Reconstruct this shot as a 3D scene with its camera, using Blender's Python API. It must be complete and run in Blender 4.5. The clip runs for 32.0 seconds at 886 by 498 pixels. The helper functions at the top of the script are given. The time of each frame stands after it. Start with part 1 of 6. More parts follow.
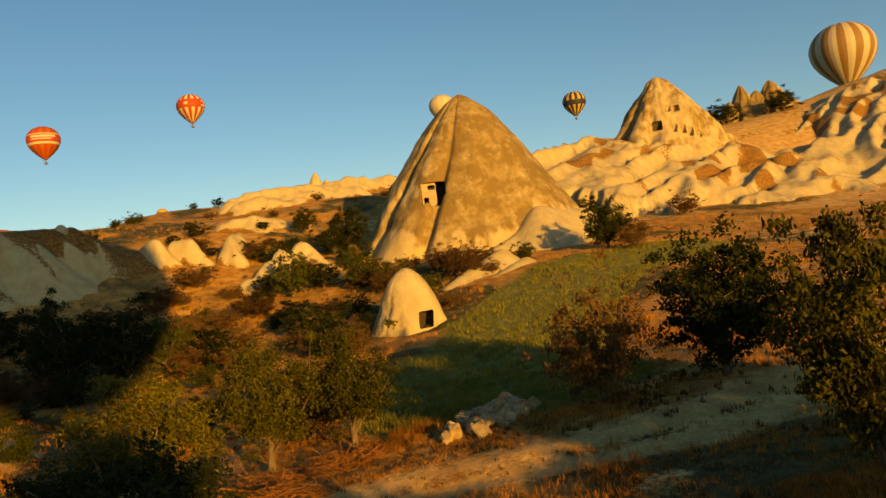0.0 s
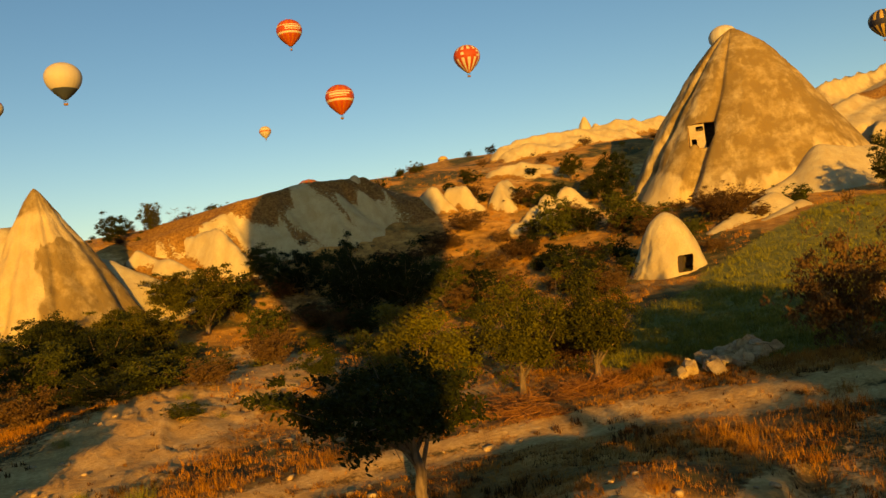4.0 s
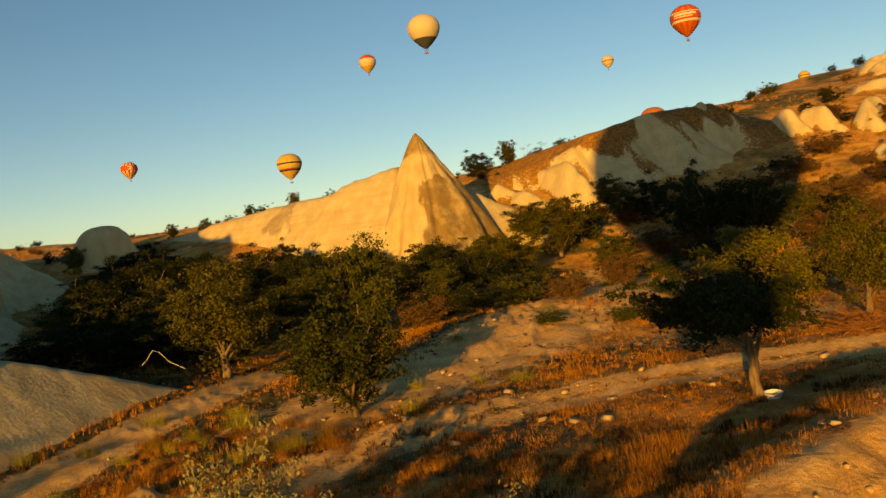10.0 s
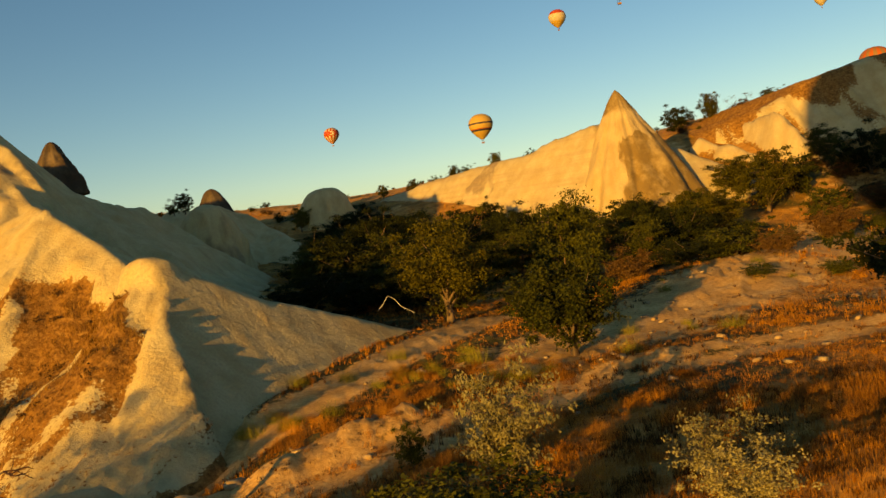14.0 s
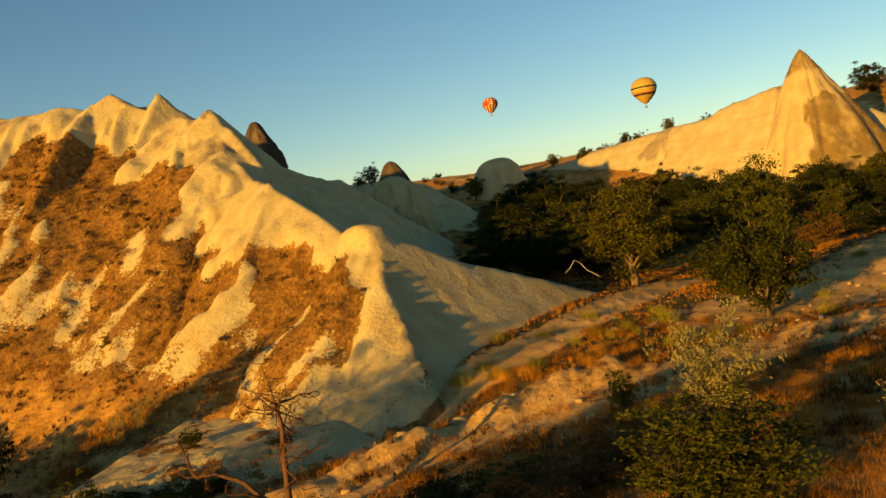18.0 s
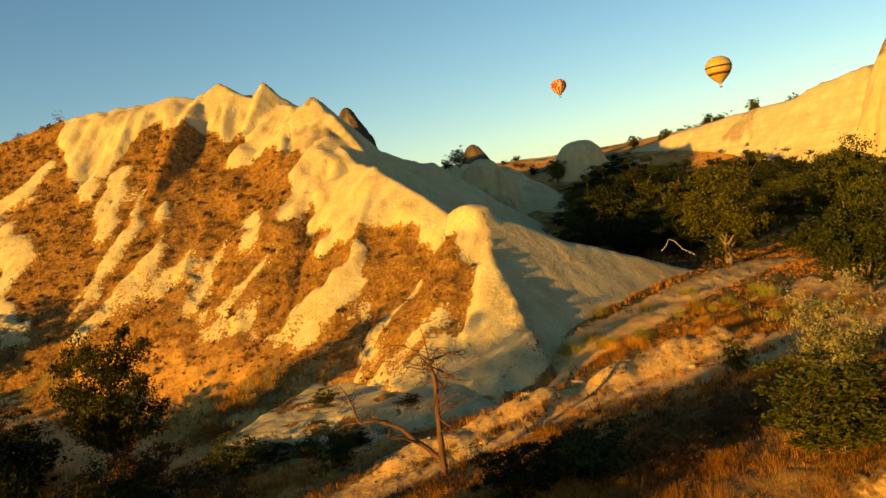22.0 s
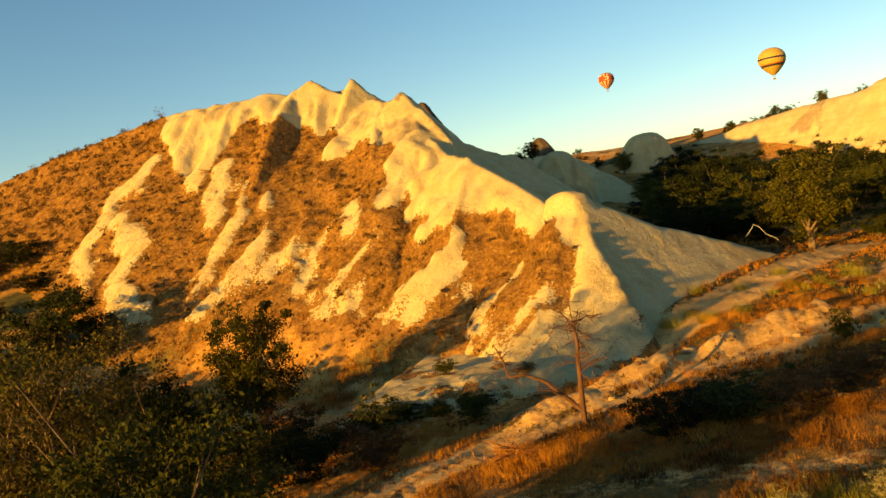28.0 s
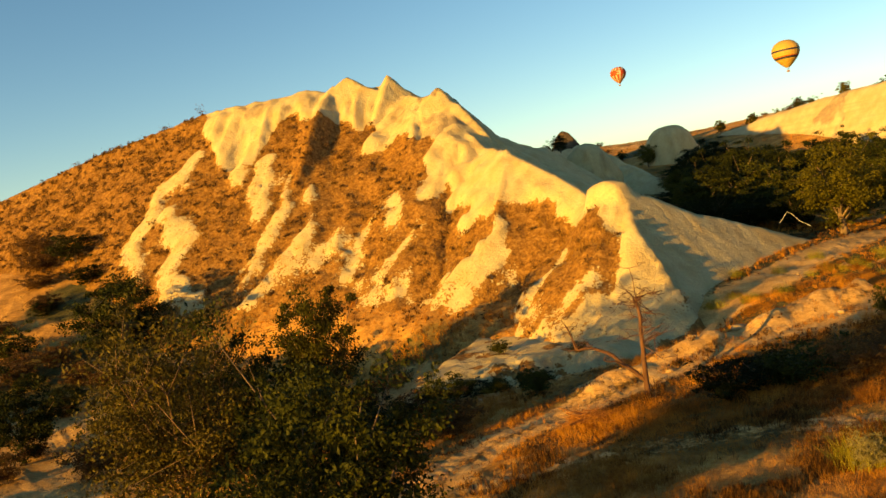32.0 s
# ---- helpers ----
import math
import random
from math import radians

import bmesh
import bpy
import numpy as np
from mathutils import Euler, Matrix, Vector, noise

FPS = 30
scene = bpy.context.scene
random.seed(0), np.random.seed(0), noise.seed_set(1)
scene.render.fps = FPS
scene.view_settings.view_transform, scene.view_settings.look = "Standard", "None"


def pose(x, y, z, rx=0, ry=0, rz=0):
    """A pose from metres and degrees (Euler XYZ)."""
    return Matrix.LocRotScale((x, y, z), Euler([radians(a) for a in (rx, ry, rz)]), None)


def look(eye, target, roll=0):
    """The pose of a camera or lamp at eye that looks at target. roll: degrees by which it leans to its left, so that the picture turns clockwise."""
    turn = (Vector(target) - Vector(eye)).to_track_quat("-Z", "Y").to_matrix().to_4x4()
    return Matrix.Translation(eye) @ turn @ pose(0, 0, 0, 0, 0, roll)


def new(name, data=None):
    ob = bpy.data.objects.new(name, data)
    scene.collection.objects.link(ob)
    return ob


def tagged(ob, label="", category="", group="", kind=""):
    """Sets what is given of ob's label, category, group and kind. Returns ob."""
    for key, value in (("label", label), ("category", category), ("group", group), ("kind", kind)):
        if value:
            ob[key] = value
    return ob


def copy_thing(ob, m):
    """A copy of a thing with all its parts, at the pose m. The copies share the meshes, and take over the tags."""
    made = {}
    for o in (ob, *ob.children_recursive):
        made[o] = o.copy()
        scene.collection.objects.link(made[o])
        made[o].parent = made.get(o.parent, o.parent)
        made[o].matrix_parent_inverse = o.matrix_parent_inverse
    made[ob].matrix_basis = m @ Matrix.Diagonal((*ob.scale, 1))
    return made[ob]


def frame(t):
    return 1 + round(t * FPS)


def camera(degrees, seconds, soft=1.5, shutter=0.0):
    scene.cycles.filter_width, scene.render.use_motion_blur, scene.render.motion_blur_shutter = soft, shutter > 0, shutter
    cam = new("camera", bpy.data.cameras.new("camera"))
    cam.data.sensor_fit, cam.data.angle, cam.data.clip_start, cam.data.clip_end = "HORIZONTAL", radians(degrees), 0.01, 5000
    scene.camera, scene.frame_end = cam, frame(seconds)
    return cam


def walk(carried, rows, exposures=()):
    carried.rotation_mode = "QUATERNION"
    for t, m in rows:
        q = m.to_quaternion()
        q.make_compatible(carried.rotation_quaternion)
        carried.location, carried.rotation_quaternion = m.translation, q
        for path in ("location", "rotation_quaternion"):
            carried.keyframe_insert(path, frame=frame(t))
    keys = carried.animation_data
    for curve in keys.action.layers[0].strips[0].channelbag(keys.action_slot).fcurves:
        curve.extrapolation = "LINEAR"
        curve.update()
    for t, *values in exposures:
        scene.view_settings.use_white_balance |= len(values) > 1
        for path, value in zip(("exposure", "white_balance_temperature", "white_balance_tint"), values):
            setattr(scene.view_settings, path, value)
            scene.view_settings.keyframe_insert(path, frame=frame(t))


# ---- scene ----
EXPOSURES = [(0, 0.59, 9500, 11), (7, 0.58, 9900, 15), (14, 0.56, 9500, 12), (19, 0.75, 9000, 8), (23, 1.02, 9200, 10), (28, 1.15, 9200, 10), (32, 1.19, 9200, 10)]
cam = camera(57.72, 32.0, soft=1.5)
PATH = [  # seconds, x, y, z, turn about x, y, z in degrees
    (0, 4.645, 9.663, 10.378, 92.446, 7.415, -54.450),
    (0.5, 4.486, 9.300, 10.359, 92.184, 7.296, -51.944),
    (1, 4.327, 8.937, 10.341, 91.804, 7.176, -49.545),
    (1.5, 4.168, 8.575, 10.321, 91.425, 7.140, -47.040),
    (2, 4.006, 8.213, 10.301, 91.281, 7.127, -44.349),
    (2.5, 3.842, 7.852, 10.280, 91.279, 7.129, -41.643),
    (3, 3.674, 7.492, 10.258, 91.228, 7.071, -39.307),
    (3.5, 3.503, 7.133, 10.236, 91.051, 7.004, -37.153),
    (5.5, 2.787, 5.705, 10.146, 90.617, 7.139, -28.364),
    (6, 2.602, 5.344, 10.126, 90.596, 7.250, -26.194),
    (6.5, 2.416, 4.982, 10.107, 90.599, 7.262, -24.131),
    (7, 2.229, 4.618, 10.089, 90.396, 7.281, -22.191),
    (7.5, 2.042, 4.251, 10.072, 90.073, 7.356, -20.246),
    (8, 1.853, 3.882, 10.056, 89.751, 7.495, -18.252),
    (8.5, 1.666, 3.509, 10.041, 89.471, 7.554, -16.270),
    (9, 1.480, 3.131, 10.027, 89.253, 7.624, -14.492),
    (9.5, 1.294, 2.747, 10.015, 89.117, 7.670, -12.657),
    (10, 1.110, 2.358, 10.004, 89.094, 7.641, -10.643),
    (10.5, 0.925, 1.966, 9.994, 89.007, 7.668, -8.736),
    (11, 0.742, 1.572, 9.989, 88.879, 7.654, -7.011),
    (11.5, 0.559, 1.178, 9.986, 88.815, 7.706, -5.333),
    (12, 0.374, 0.785, 9.987, 88.733, 7.765, -3.707),
    (12.5, 0.188, 0.392, 9.992, 88.583, 7.901, -1.991),
    (13, 0.000, 0.000, 10.000, 88.409, 8.040, -0.223),
    (13.5, -0.187, -0.390, 10.012, 88.208, 8.202, 1.365),
    (14, -0.371, -0.779, 10.029, 88.029, 8.326, 2.917),
    (14.5, -0.553, -1.165, 10.049, 87.870, 8.497, 4.462),
    (16.5, -1.255, -2.683, 10.158, 87.627, 8.834, 10.588),
    (17, -1.423, -3.064, 10.182, 87.553, 8.857, 11.801),
    (17.5, -1.589, -3.448, 10.203, 87.505, 8.892, 13.015),
    (18, -1.752, -3.835, 10.222, 87.531, 8.975, 14.228),
    (18.5, -1.915, -4.224, 10.240, 87.510, 8.926, 15.183),
    (19, -2.080, -4.615, 10.259, 87.471, 8.826, 15.998),
    (19.5, -2.247, -5.005, 10.280, 87.421, 8.876, 16.745),
    (20, -2.419, -5.394, 10.304, 87.397, 8.915, 17.361),
    (20.5, -2.595, -5.782, 10.329, 87.289, 8.907, 17.769),
    (21, -2.773, -6.169, 10.355, 87.163, 9.008, 18.173),
    (21.5, -2.952, -6.553, 10.376, 87.105, 9.083, 18.627),
    (22, -3.131, -6.936, 10.393, 87.088, 9.114, 18.973),
    (22.5, -3.309, -7.316, 10.405, 87.096, 9.220, 19.259),
    (23, -3.487, -7.695, 10.414, 87.128, 9.291, 19.605),
    (23.5, -3.666, -8.070, 10.420, 87.180, 9.362, 19.978),
    (24, -3.845, -8.443, 10.424, 87.179, 9.364, 20.226),
    (24.5, -4.023, -8.814, 10.425, 87.119, 9.400, 20.370),
    (25, -4.198, -9.182, 10.425, 87.171, 9.356, 20.617),
    (25.5, -4.371, -9.548, 10.423, 87.190, 9.360, 20.975),
    (27.5, -5.029, -10.991, 10.409, 87.282, 9.241, 21.994),
    (28, -5.188, -11.353, 10.406, 87.262, 9.217, 22.134),
    (28.5, -5.347, -11.715, 10.403, 87.307, 9.171, 22.342),
    (29, -5.505, -12.079, 10.400, 87.347, 9.227, 22.516),
    (29.5, -5.664, -12.444, 10.398, 87.270, 9.290, 22.633),
    (30, -5.824, -12.810, 10.395, 87.312, 9.435, 22.894),
    (30.5, -5.984, -13.177, 10.391, 87.368, 9.483, 23.066),
    (31, -6.146, -13.545, 10.388, 87.274, 9.475, 23.024),
    (31.5, -6.309, -13.913, 10.384, 87.222, 9.621, 23.004),
    (32, -6.472, -14.282, 10.381, 87.126, 9.708, 22.915),
]
walk(cam, [(t, pose(x, y, z, a, b, c)) for t, x, y, z, a, b, c in PATH], EXPOSURES)

# ---- light ----
SUN_AZ, SUN_EL = 208.7, 7.4  # degrees: clockwise from +y, above the horizon
world = bpy.data.worlds.new("morning_sky")
scene.world = world
world.use_nodes = True
wn = world.node_tree.nodes
sky = wn.new("ShaderNodeTexSky")
sky.sky_type = "NISHITA"
sky.sun_disc = False
sky.sun_elevation = radians(SUN_EL)
sky.sun_rotation = radians(SUN_AZ)
sky.altitude = 1100
sky.air_density, sky.dust_density, sky.ozone_density = 1.0, 0.7, 2.4
wn["Background"].inputs["Strength"].default_value = 0.118
rich = wn.new("ShaderNodeHueSaturation")  # clear mountain air
rich.inputs["Saturation"].default_value = 1.18
rich.inputs["Hue"].default_value = 0.502
world.node_tree.links.new(sky.outputs["Color"], rich.inputs["Color"])
world.node_tree.links.new(rich.outputs["Color"], wn["Background"].inputs["Color"])
sun_data = bpy.data.lights.new("sun", "SUN")
sun_data.energy = 5.0
sun_data.angle = radians(0.6)
sun_data.color = (1.0, 0.60, 0.145)
sun = new("sun", sun_data)
sun_from = Vector((math.sin(radians(SUN_AZ)) * math.cos(radians(SUN_EL)), math.cos(radians(SUN_AZ)) * math.cos(radians(SUN_EL)), math.sin(radians(SUN_EL))))
sun.matrix_world = look(sun_from * 100, (0, 0, 0))

# ---- materials ----
def material(name, rough=0.9):
    m = bpy.data.materials.new(name)
    m.use_nodes = True
    p = m.node_tree.nodes["Principled BSDF"]
    p.inputs["Roughness"].default_value = rough
    p.inputs["Specular IOR Level"].default_value = 0.15
    return m, m.node_tree.nodes, m.node_tree.links, p


def noise_node(n, l, coord, scale, detail=6.0, stretch=None, rough=0.55):
    t = n.new("ShaderNodeTexNoise")
    t.inputs["Scale"].default_value, t.inputs["Detail"].default_value, t.inputs["Roughness"].default_value = scale, detail, rough
    if stretch:
        k = n.new("ShaderNodeMapping")
        k.inputs["Scale"].default_value = stretch
        l.new(coord, k.inputs["Vector"])
        coord = k.outputs["Vector"]
    l.new(coord, t.inputs["Vector"])
    return t.outputs["Fac"]


def ramp(n, l, fac, *stops):
    r = n.new("ShaderNodeValToRGB")
    e = r.color_ramp.elements
    while len(e) < len(stops):
        e.new(0.5)
    for k, (at, colour) in zip(e, stops):
        k.position = at
        k.color = (*colour, 1) if len(colour) == 3 else colour
    l.new(fac, r.inputs["Fac"])
    return r.outputs["Color"]


def mix(n, l, fac, a, b, kind="MIX"):
    m = n.new("ShaderNodeMix")
    m.data_type, m.blend_type = "RGBA", kind
    for key, v in ((0, fac), (6, a), (7, b)):
        if hasattr(v, "is_output"):
            l.new(v, m.inputs[key])
        elif key == 0:
            m.inputs[0].default_value = v
        else:
            m.inputs[key].default_value = (*v, 1)
    return m.outputs[2]


def maths(n, l, kind, a, b=0.0, clamp=False):
    m = n.new("ShaderNodeMath")
    m.operation, m.use_clamp = kind, clamp
    for key, v in ((0, a), (1, b)):
        if hasattr(v, "is_output"):
            l.new(v, m.inputs[key])
        else:
            m.inputs[key].default_value = v
    return m.outputs[0]


def bump(n, l, p, height, strength, distance):
    b = n.new("ShaderNodeBump")
    b.inputs["Strength"].default_value, b.inputs["Distance"].default_value = strength, distance
    l.new(height, b.inputs["Height"])
    l.new(b.outputs["Normal"], p.inputs["Normal"])


def place_coord(n):
    return n.new("ShaderNodeTexCoord").outputs["Object"]


def channels(n, l, name):
    a = n.new("ShaderNodeAttribute")
    a.attribute_name = name
    s = n.new("ShaderNodeSeparateColor")
    l.new(a.outputs["Color"], s.inputs["Color"])
    return s.outputs


WHITE_TUFF, CREAM_TUFF, SAND_TUFF = (0.49, 0.395, 0.215), (0.41, 0.305, 0.15), (0.34, 0.24, 0.13)


def tuff(name, patina=0.5, dark=(0.17, 0.125, 0.075), pale=WHITE_TUFF, warm=CREAM_TUFF, strata=0.0):
    """Volcanic tuff: pale stone, darker weathered crust in blotches, runnels down the slope. Attribute 'cover': red dry grass, green crust, blue bare sand."""
    m, n, l, p = material(name, 0.95)
    c = place_coord(n)
    big = noise_node(n, l, c, 0.16, 5)
    mid = noise_node(n, l, c, 0.9, 8, (1, 1, 0.35))
    fine = noise_node(n, l, c, 7.0, 8)
    base = mix(n, l, ramp(n, l, mid, (0.36, (0, 0, 0)), (0.66, (1, 1, 1))), pale, warm)
    base = mix(n, l, maths(n, l, "MULTIPLY", ramp(n, l, fine, (0.45, (0, 0, 0)), (0.7, (1, 1, 1))), 0.35), base, SAND_TUFF)
    cover = channels(n, l, "cover")
    crust = maths(n, l, "ADD", maths(n, l, "MULTIPLY", maths(n, l, "ADD", big, maths(n, l, "MULTIPLY", mid, 0.8)), 1.0), maths(n, l, "SUBTRACT", cover[1], 1.42 - patina))
    crust = ramp(n, l, crust, (0.30, (0, 0, 0)), (0.52, (1, 1, 1)))
    worn = ramp(n, l, noise_node(n, l, c, 0.42, 10, rough=0.68), (0.34, (0.35, 0.35, 0.35)), (0.52, (1, 1, 1)))
    crust = maths(n, l, "MULTIPLY", maths(n, l, "MULTIPLY", crust, worn), maths(n, l, "ADD", 0.55, maths(n, l, "MULTIPLY", fine, 0.7)), True)
    base = mix(n, l, crust, base, mix(n, l, ramp(n, l, fine, (0.35, (0, 0, 0)), (0.7, (1, 1, 1))), dark, tuple(1.9 * k for k in dark)))
    if strata:
        w = noise_node(n, l, c, 1.0, 4, (0.06, 0.06, 2.2))
        base = mix(n, l, maths(n, l, "MULTIPLY", ramp(n, l, w, (0.48, (0, 0, 0)), (0.62, (1, 1, 1))), strata), base, (0.36, 0.24, 0.13))
    tone = noise_node(n, l, c, 2.4, 9, rough=0.65)
    grass = maths(n, l, "ADD", cover[0], maths(n, l, "MULTIPLY", maths(n, l, "SUBTRACT", tone, 0.5), 1.5))
    grass = ramp(n, l, maths(n, l, "ADD", grass, maths(n, l, "MULTIPLY", maths(n, l, "SUBTRACT", fine, 0.5), 1.1)), (0.44, (0, 0, 0)), (0.56, (1, 1, 1)))
    clump = maths(n, l, "ADD", maths(n, l, "MULTIPLY", tone, 0.5), maths(n, l, "MULTIPLY", noise_node(n, l, c, 4.5, 6, rough=0.7), 0.5))
    dry = ramp(n, l, clump, (0.36, (0.065, 0.028, 0.007)), (0.5, (0.235, 0.11, 0.027)), (0.66, (0.42, 0.23, 0.07)))
    base = mix(n, l, grass, base, dry)
    l.new(base, p.inputs["Base Color"])
    pits = noise_node(n, l, c, 2.6, 9, rough=0.7)
    rough_h = maths(n, l, "ADD", maths(n, l, "ADD", maths(n, l, "MULTIPLY", mid, 1.0), maths(n, l, "MULTIPLY", pits, 0.7)), maths(n, l, "MULTIPLY", fine, 0.3))
    bump(n, l, p, rough_h, 0.8, 0.16)
    return m


def earth(name):
    """Dry hillside: straw and brown grass, sandy soil, worn tracks, a green meadow, as the 'cover' attribute says (red grass, green meadow, blue bare)."""
    m, n, l, p = material(name, 1.0)
    c = place_coord(n)
    cover = channels(n, l, "cover")
    big = noise_node(n, l, c, 0.12, 5)
    mid = noise_node(n, l, c, 0.8, 8)
    fine = noise_node(n, l, c, 6.0, 9, rough=0.65)
    grain = maths(n, l, "ADD", maths(n, l, "MULTIPLY", mid, 0.55), maths(n, l, "MULTIPLY", fine, 0.45))
    straw = ramp(n, l, grain, (0.31, (0.13, 0.056, 0.014)), (0.44, (0.33, 0.16, 0.04)), (0.57, (0.55, 0.275, 0.068)), (0.70, (0.70, 0.41, 0.13)))
    scrub = ramp(n, l, grain, (0.35, (0.022, 0.024, 0.008)), (0.52, (0.085, 0.072, 0.022)), (0.72, (0.22, 0.165, 0.055)))
    pick = maths(n, l, "ADD", cover[0], maths(n, l, "MULTIPLY", maths(n, l, "SUBTRACT", big, 0.5), 0.8))
    base = mix(n, l, ramp(n, l, pick, (0.42, (0, 0, 0)), (0.72, (1, 1, 1))), scrub, straw)
    soil = ramp(n, l, maths(n, l, "ADD", maths(n, l, "MULTIPLY", mid, 0.5), maths(n, l, "MULTIPLY", fine, 0.5)), (0.3, (0.27, 0.135, 0.042)), (0.5, (0.54, 0.31, 0.105)), (0.68, (0.76, 0.50, 0.205)))
    bare = maths(n, l, "ADD", cover[2], maths(n, l, "MULTIPLY", maths(n, l, "SUBTRACT", maths(n, l, "ADD", mid, fine), 1.0), 0.9))
    base = mix(n, l, ramp(n, l, bare, (0.4, (0, 0, 0)), (0.62, (1, 1, 1))), base, soil)
    green = ramp(n, l, maths(n, l, "ADD", maths(n, l, "MULTIPLY", mid, 0.5), maths(n, l, "MULTIPLY", fine, 0.5)), (0.3, (0.065, 0.07, 0.014)), (0.55, (0.20, 0.185, 0.04)), (0.72, (0.34, 0.29, 0.085)))
    base = mix(n, l, ramp(n, l, maths(n, l, "ADD", cover[1], maths(n, l, "MULTIPLY", maths(n, l, "SUBTRACT", mid, 0.5), 0.6)), (0.4, (0, 0, 0)), (0.6, (1, 1, 1))), base, green)
    l.new(base, p.inputs["Base Color"])
    bump(n, l, p, maths(n, l, "ADD", maths(n, l, "MULTIPLY", mid, 0.8), maths(n, l, "MULTIPLY", fine, 0.5)), 0.8, 0.16)
    return m


def leafy(name, dark, light, gloss=0.6):
    m, n, l, p = material(name, gloss)
    p.inputs["Specular IOR Level"].default_value = 0.06
    c = place_coord(n)
    v = maths(n, l, "ADD", maths(n, l, "MULTIPLY", noise_node(n, l, c, 1.3, 3), 0.5), maths(n, l, "MULTIPLY", noise_node(n, l, c, 9.0, 2), 0.5))
    info = n.new("ShaderNodeObjectInfo")
    v = maths(n, l, "ADD", v, maths(n, l, "MULTIPLY", maths(n, l, "SUBTRACT", info.outputs["Random"], 0.5), 0.22))
    col = ramp(n, l, v, (0.33, dark), (0.68, light))
    l.new(col, p.inputs["Base Color"])
    t = n.new("ShaderNodeBsdfTranslucent")
    l.new(col, t.inputs["Color"])
    s = n.new("ShaderNodeMixShader")
    s.inputs[0].default_value = 0.22
    l.new(p.outputs[0], s.inputs[1])
    l.new(t.outputs[0], s.inputs[2])
    l.new(s.outputs[0], n["Material Output"].inputs["Surface"])
    return m


def grainy(name, dark, light, scale=6.0, rough=0.9, stretch=None):
    m, n, l, p = material(name, rough)
    f = noise_node(n, l, place_coord(n), scale, 8, stretch)
    l.new(ramp(n, l, f, (0.3, dark), (0.7, light)), p.inputs["Base Color"])
    bump(n, l, p, f, 0.5, 0.05)
    return m


M_EARTH = earth("dry_earth")
M_RIDGE = tuff("ridge_tuff", 0.28, pale=(0.55, 0.445, 0.225), warm=(0.46, 0.34, 0.15))
M_CRUST = tuff("crusted_tuff", 0.9, dark=(0.125, 0.078, 0.026), pale=(0.49, 0.375, 0.19), warm=(0.41, 0.29, 0.13))
M_PALE = tuff("pale_tuff", 0.42)
M_DARK = tuff("dark_caprock", 1.25, dark=(0.045, 0.030, 0.018), pale=(0.20, 0.15, 0.10), warm=(0.14, 0.10, 0.06))
M_CLIFF = tuff("white_cliff_tuff", 0.22, pale=(0.50, 0.41, 0.225), warm=(0.43, 0.33, 0.16), strata=0.35)
M_BARK = grainy("bark", (0.06, 0.04, 0.025), (0.22, 0.15, 0.09), 9, 0.95, (1, 1, 0.2))
M_DEADWOOD = grainy("dead_wood", (0.06, 0.028, 0.016), (0.17, 0.085, 0.05), 9, 0.9, (1, 1, 0.2))
M_LEAF = leafy("leaf_green", (0.011, 0.016, 0.003), (0.080, 0.080, 0.014))
M_LEAF_YELLOW = leafy("leaf_olive", (0.018, 0.02, 0.003), (0.13, 0.11, 0.017))
M_LEAF_LIME = leafy("leaf_yellow_green", (0.022, 0.023, 0.004), (0.12, 0.102, 0.015))
M_LEAF_DRY = leafy("leaf_turning", (0.018, 0.016, 0.004), (0.11, 0.085, 0.018))
M_TWIG = grainy("pale_twigs", (0.10, 0.055, 0.028), (0.30, 0.19, 0.10), 8)
# darker leaf green, which also stands in for the ridge's shade over the thicket
M_LEAF_DARK = leafy("leaf_dark", (0.006, 0.010, 0.002), (0.032, 0.036, 0.007))
M_LEAF_BROWN = leafy("leaf_russet", (0.045, 0.022, 0.009), (0.17, 0.092, 0.032), 0.8)
M_LEAF_GREY = leafy("leaf_grey", (0.13, 0.115, 0.05), (0.36, 0.31, 0.14), 0.8)
M_STRAW = leafy("straw", (0.22, 0.08, 0.015), (0.66, 0.305, 0.062), 0.8)
M_STUBBLE = leafy("dark_stubble", (0.06, 0.026, 0.008), (0.30, 0.14, 0.036), 0.9)
M_LOOSE = grainy("loose_tuff", (0.30, 0.19, 0.09), (0.50, 0.36, 0.20), 6)
M_GRASS = leafy("grass_blade", (0.09, 0.088, 0.013), (0.33, 0.28, 0.05), 0.7)
M_RUST = leafy("rust_grass", (0.13, 0.048, 0.011), (0.40, 0.175, 0.038), 0.8)
M_BRUSH = grainy("cut_branches", (0.14, 0.05, 0.016), (0.40, 0.17, 0.05), 7)
# dark colour for carved interiors, in place of the shade inside them
M_HOLE = grainy("painted_cave_shade", (0.05, 0.035, 0.02), (0.10, 0.07, 0.045), 4)
M_CUT = grainy("cut_stone", (0.34, 0.245, 0.125), (0.48, 0.37, 0.22), 3)
M_BLOCK = grainy("rubble_stone", (0.26, 0.17, 0.08), (0.50, 0.37, 0.20), 5)
M_STRAW_BROWN = leafy("straw_brown", (0.075, 0.034, 0.008), (0.31, 0.165, 0.044), 0.8)
fabric_white = grainy("white_enamel", (0.50, 0.48, 0.42), (0.66, 0.63, 0.55), 5, 0.5)

# ---- building tools ----
TABLE = np.random.default_rng(3).random((64, 64, 64))


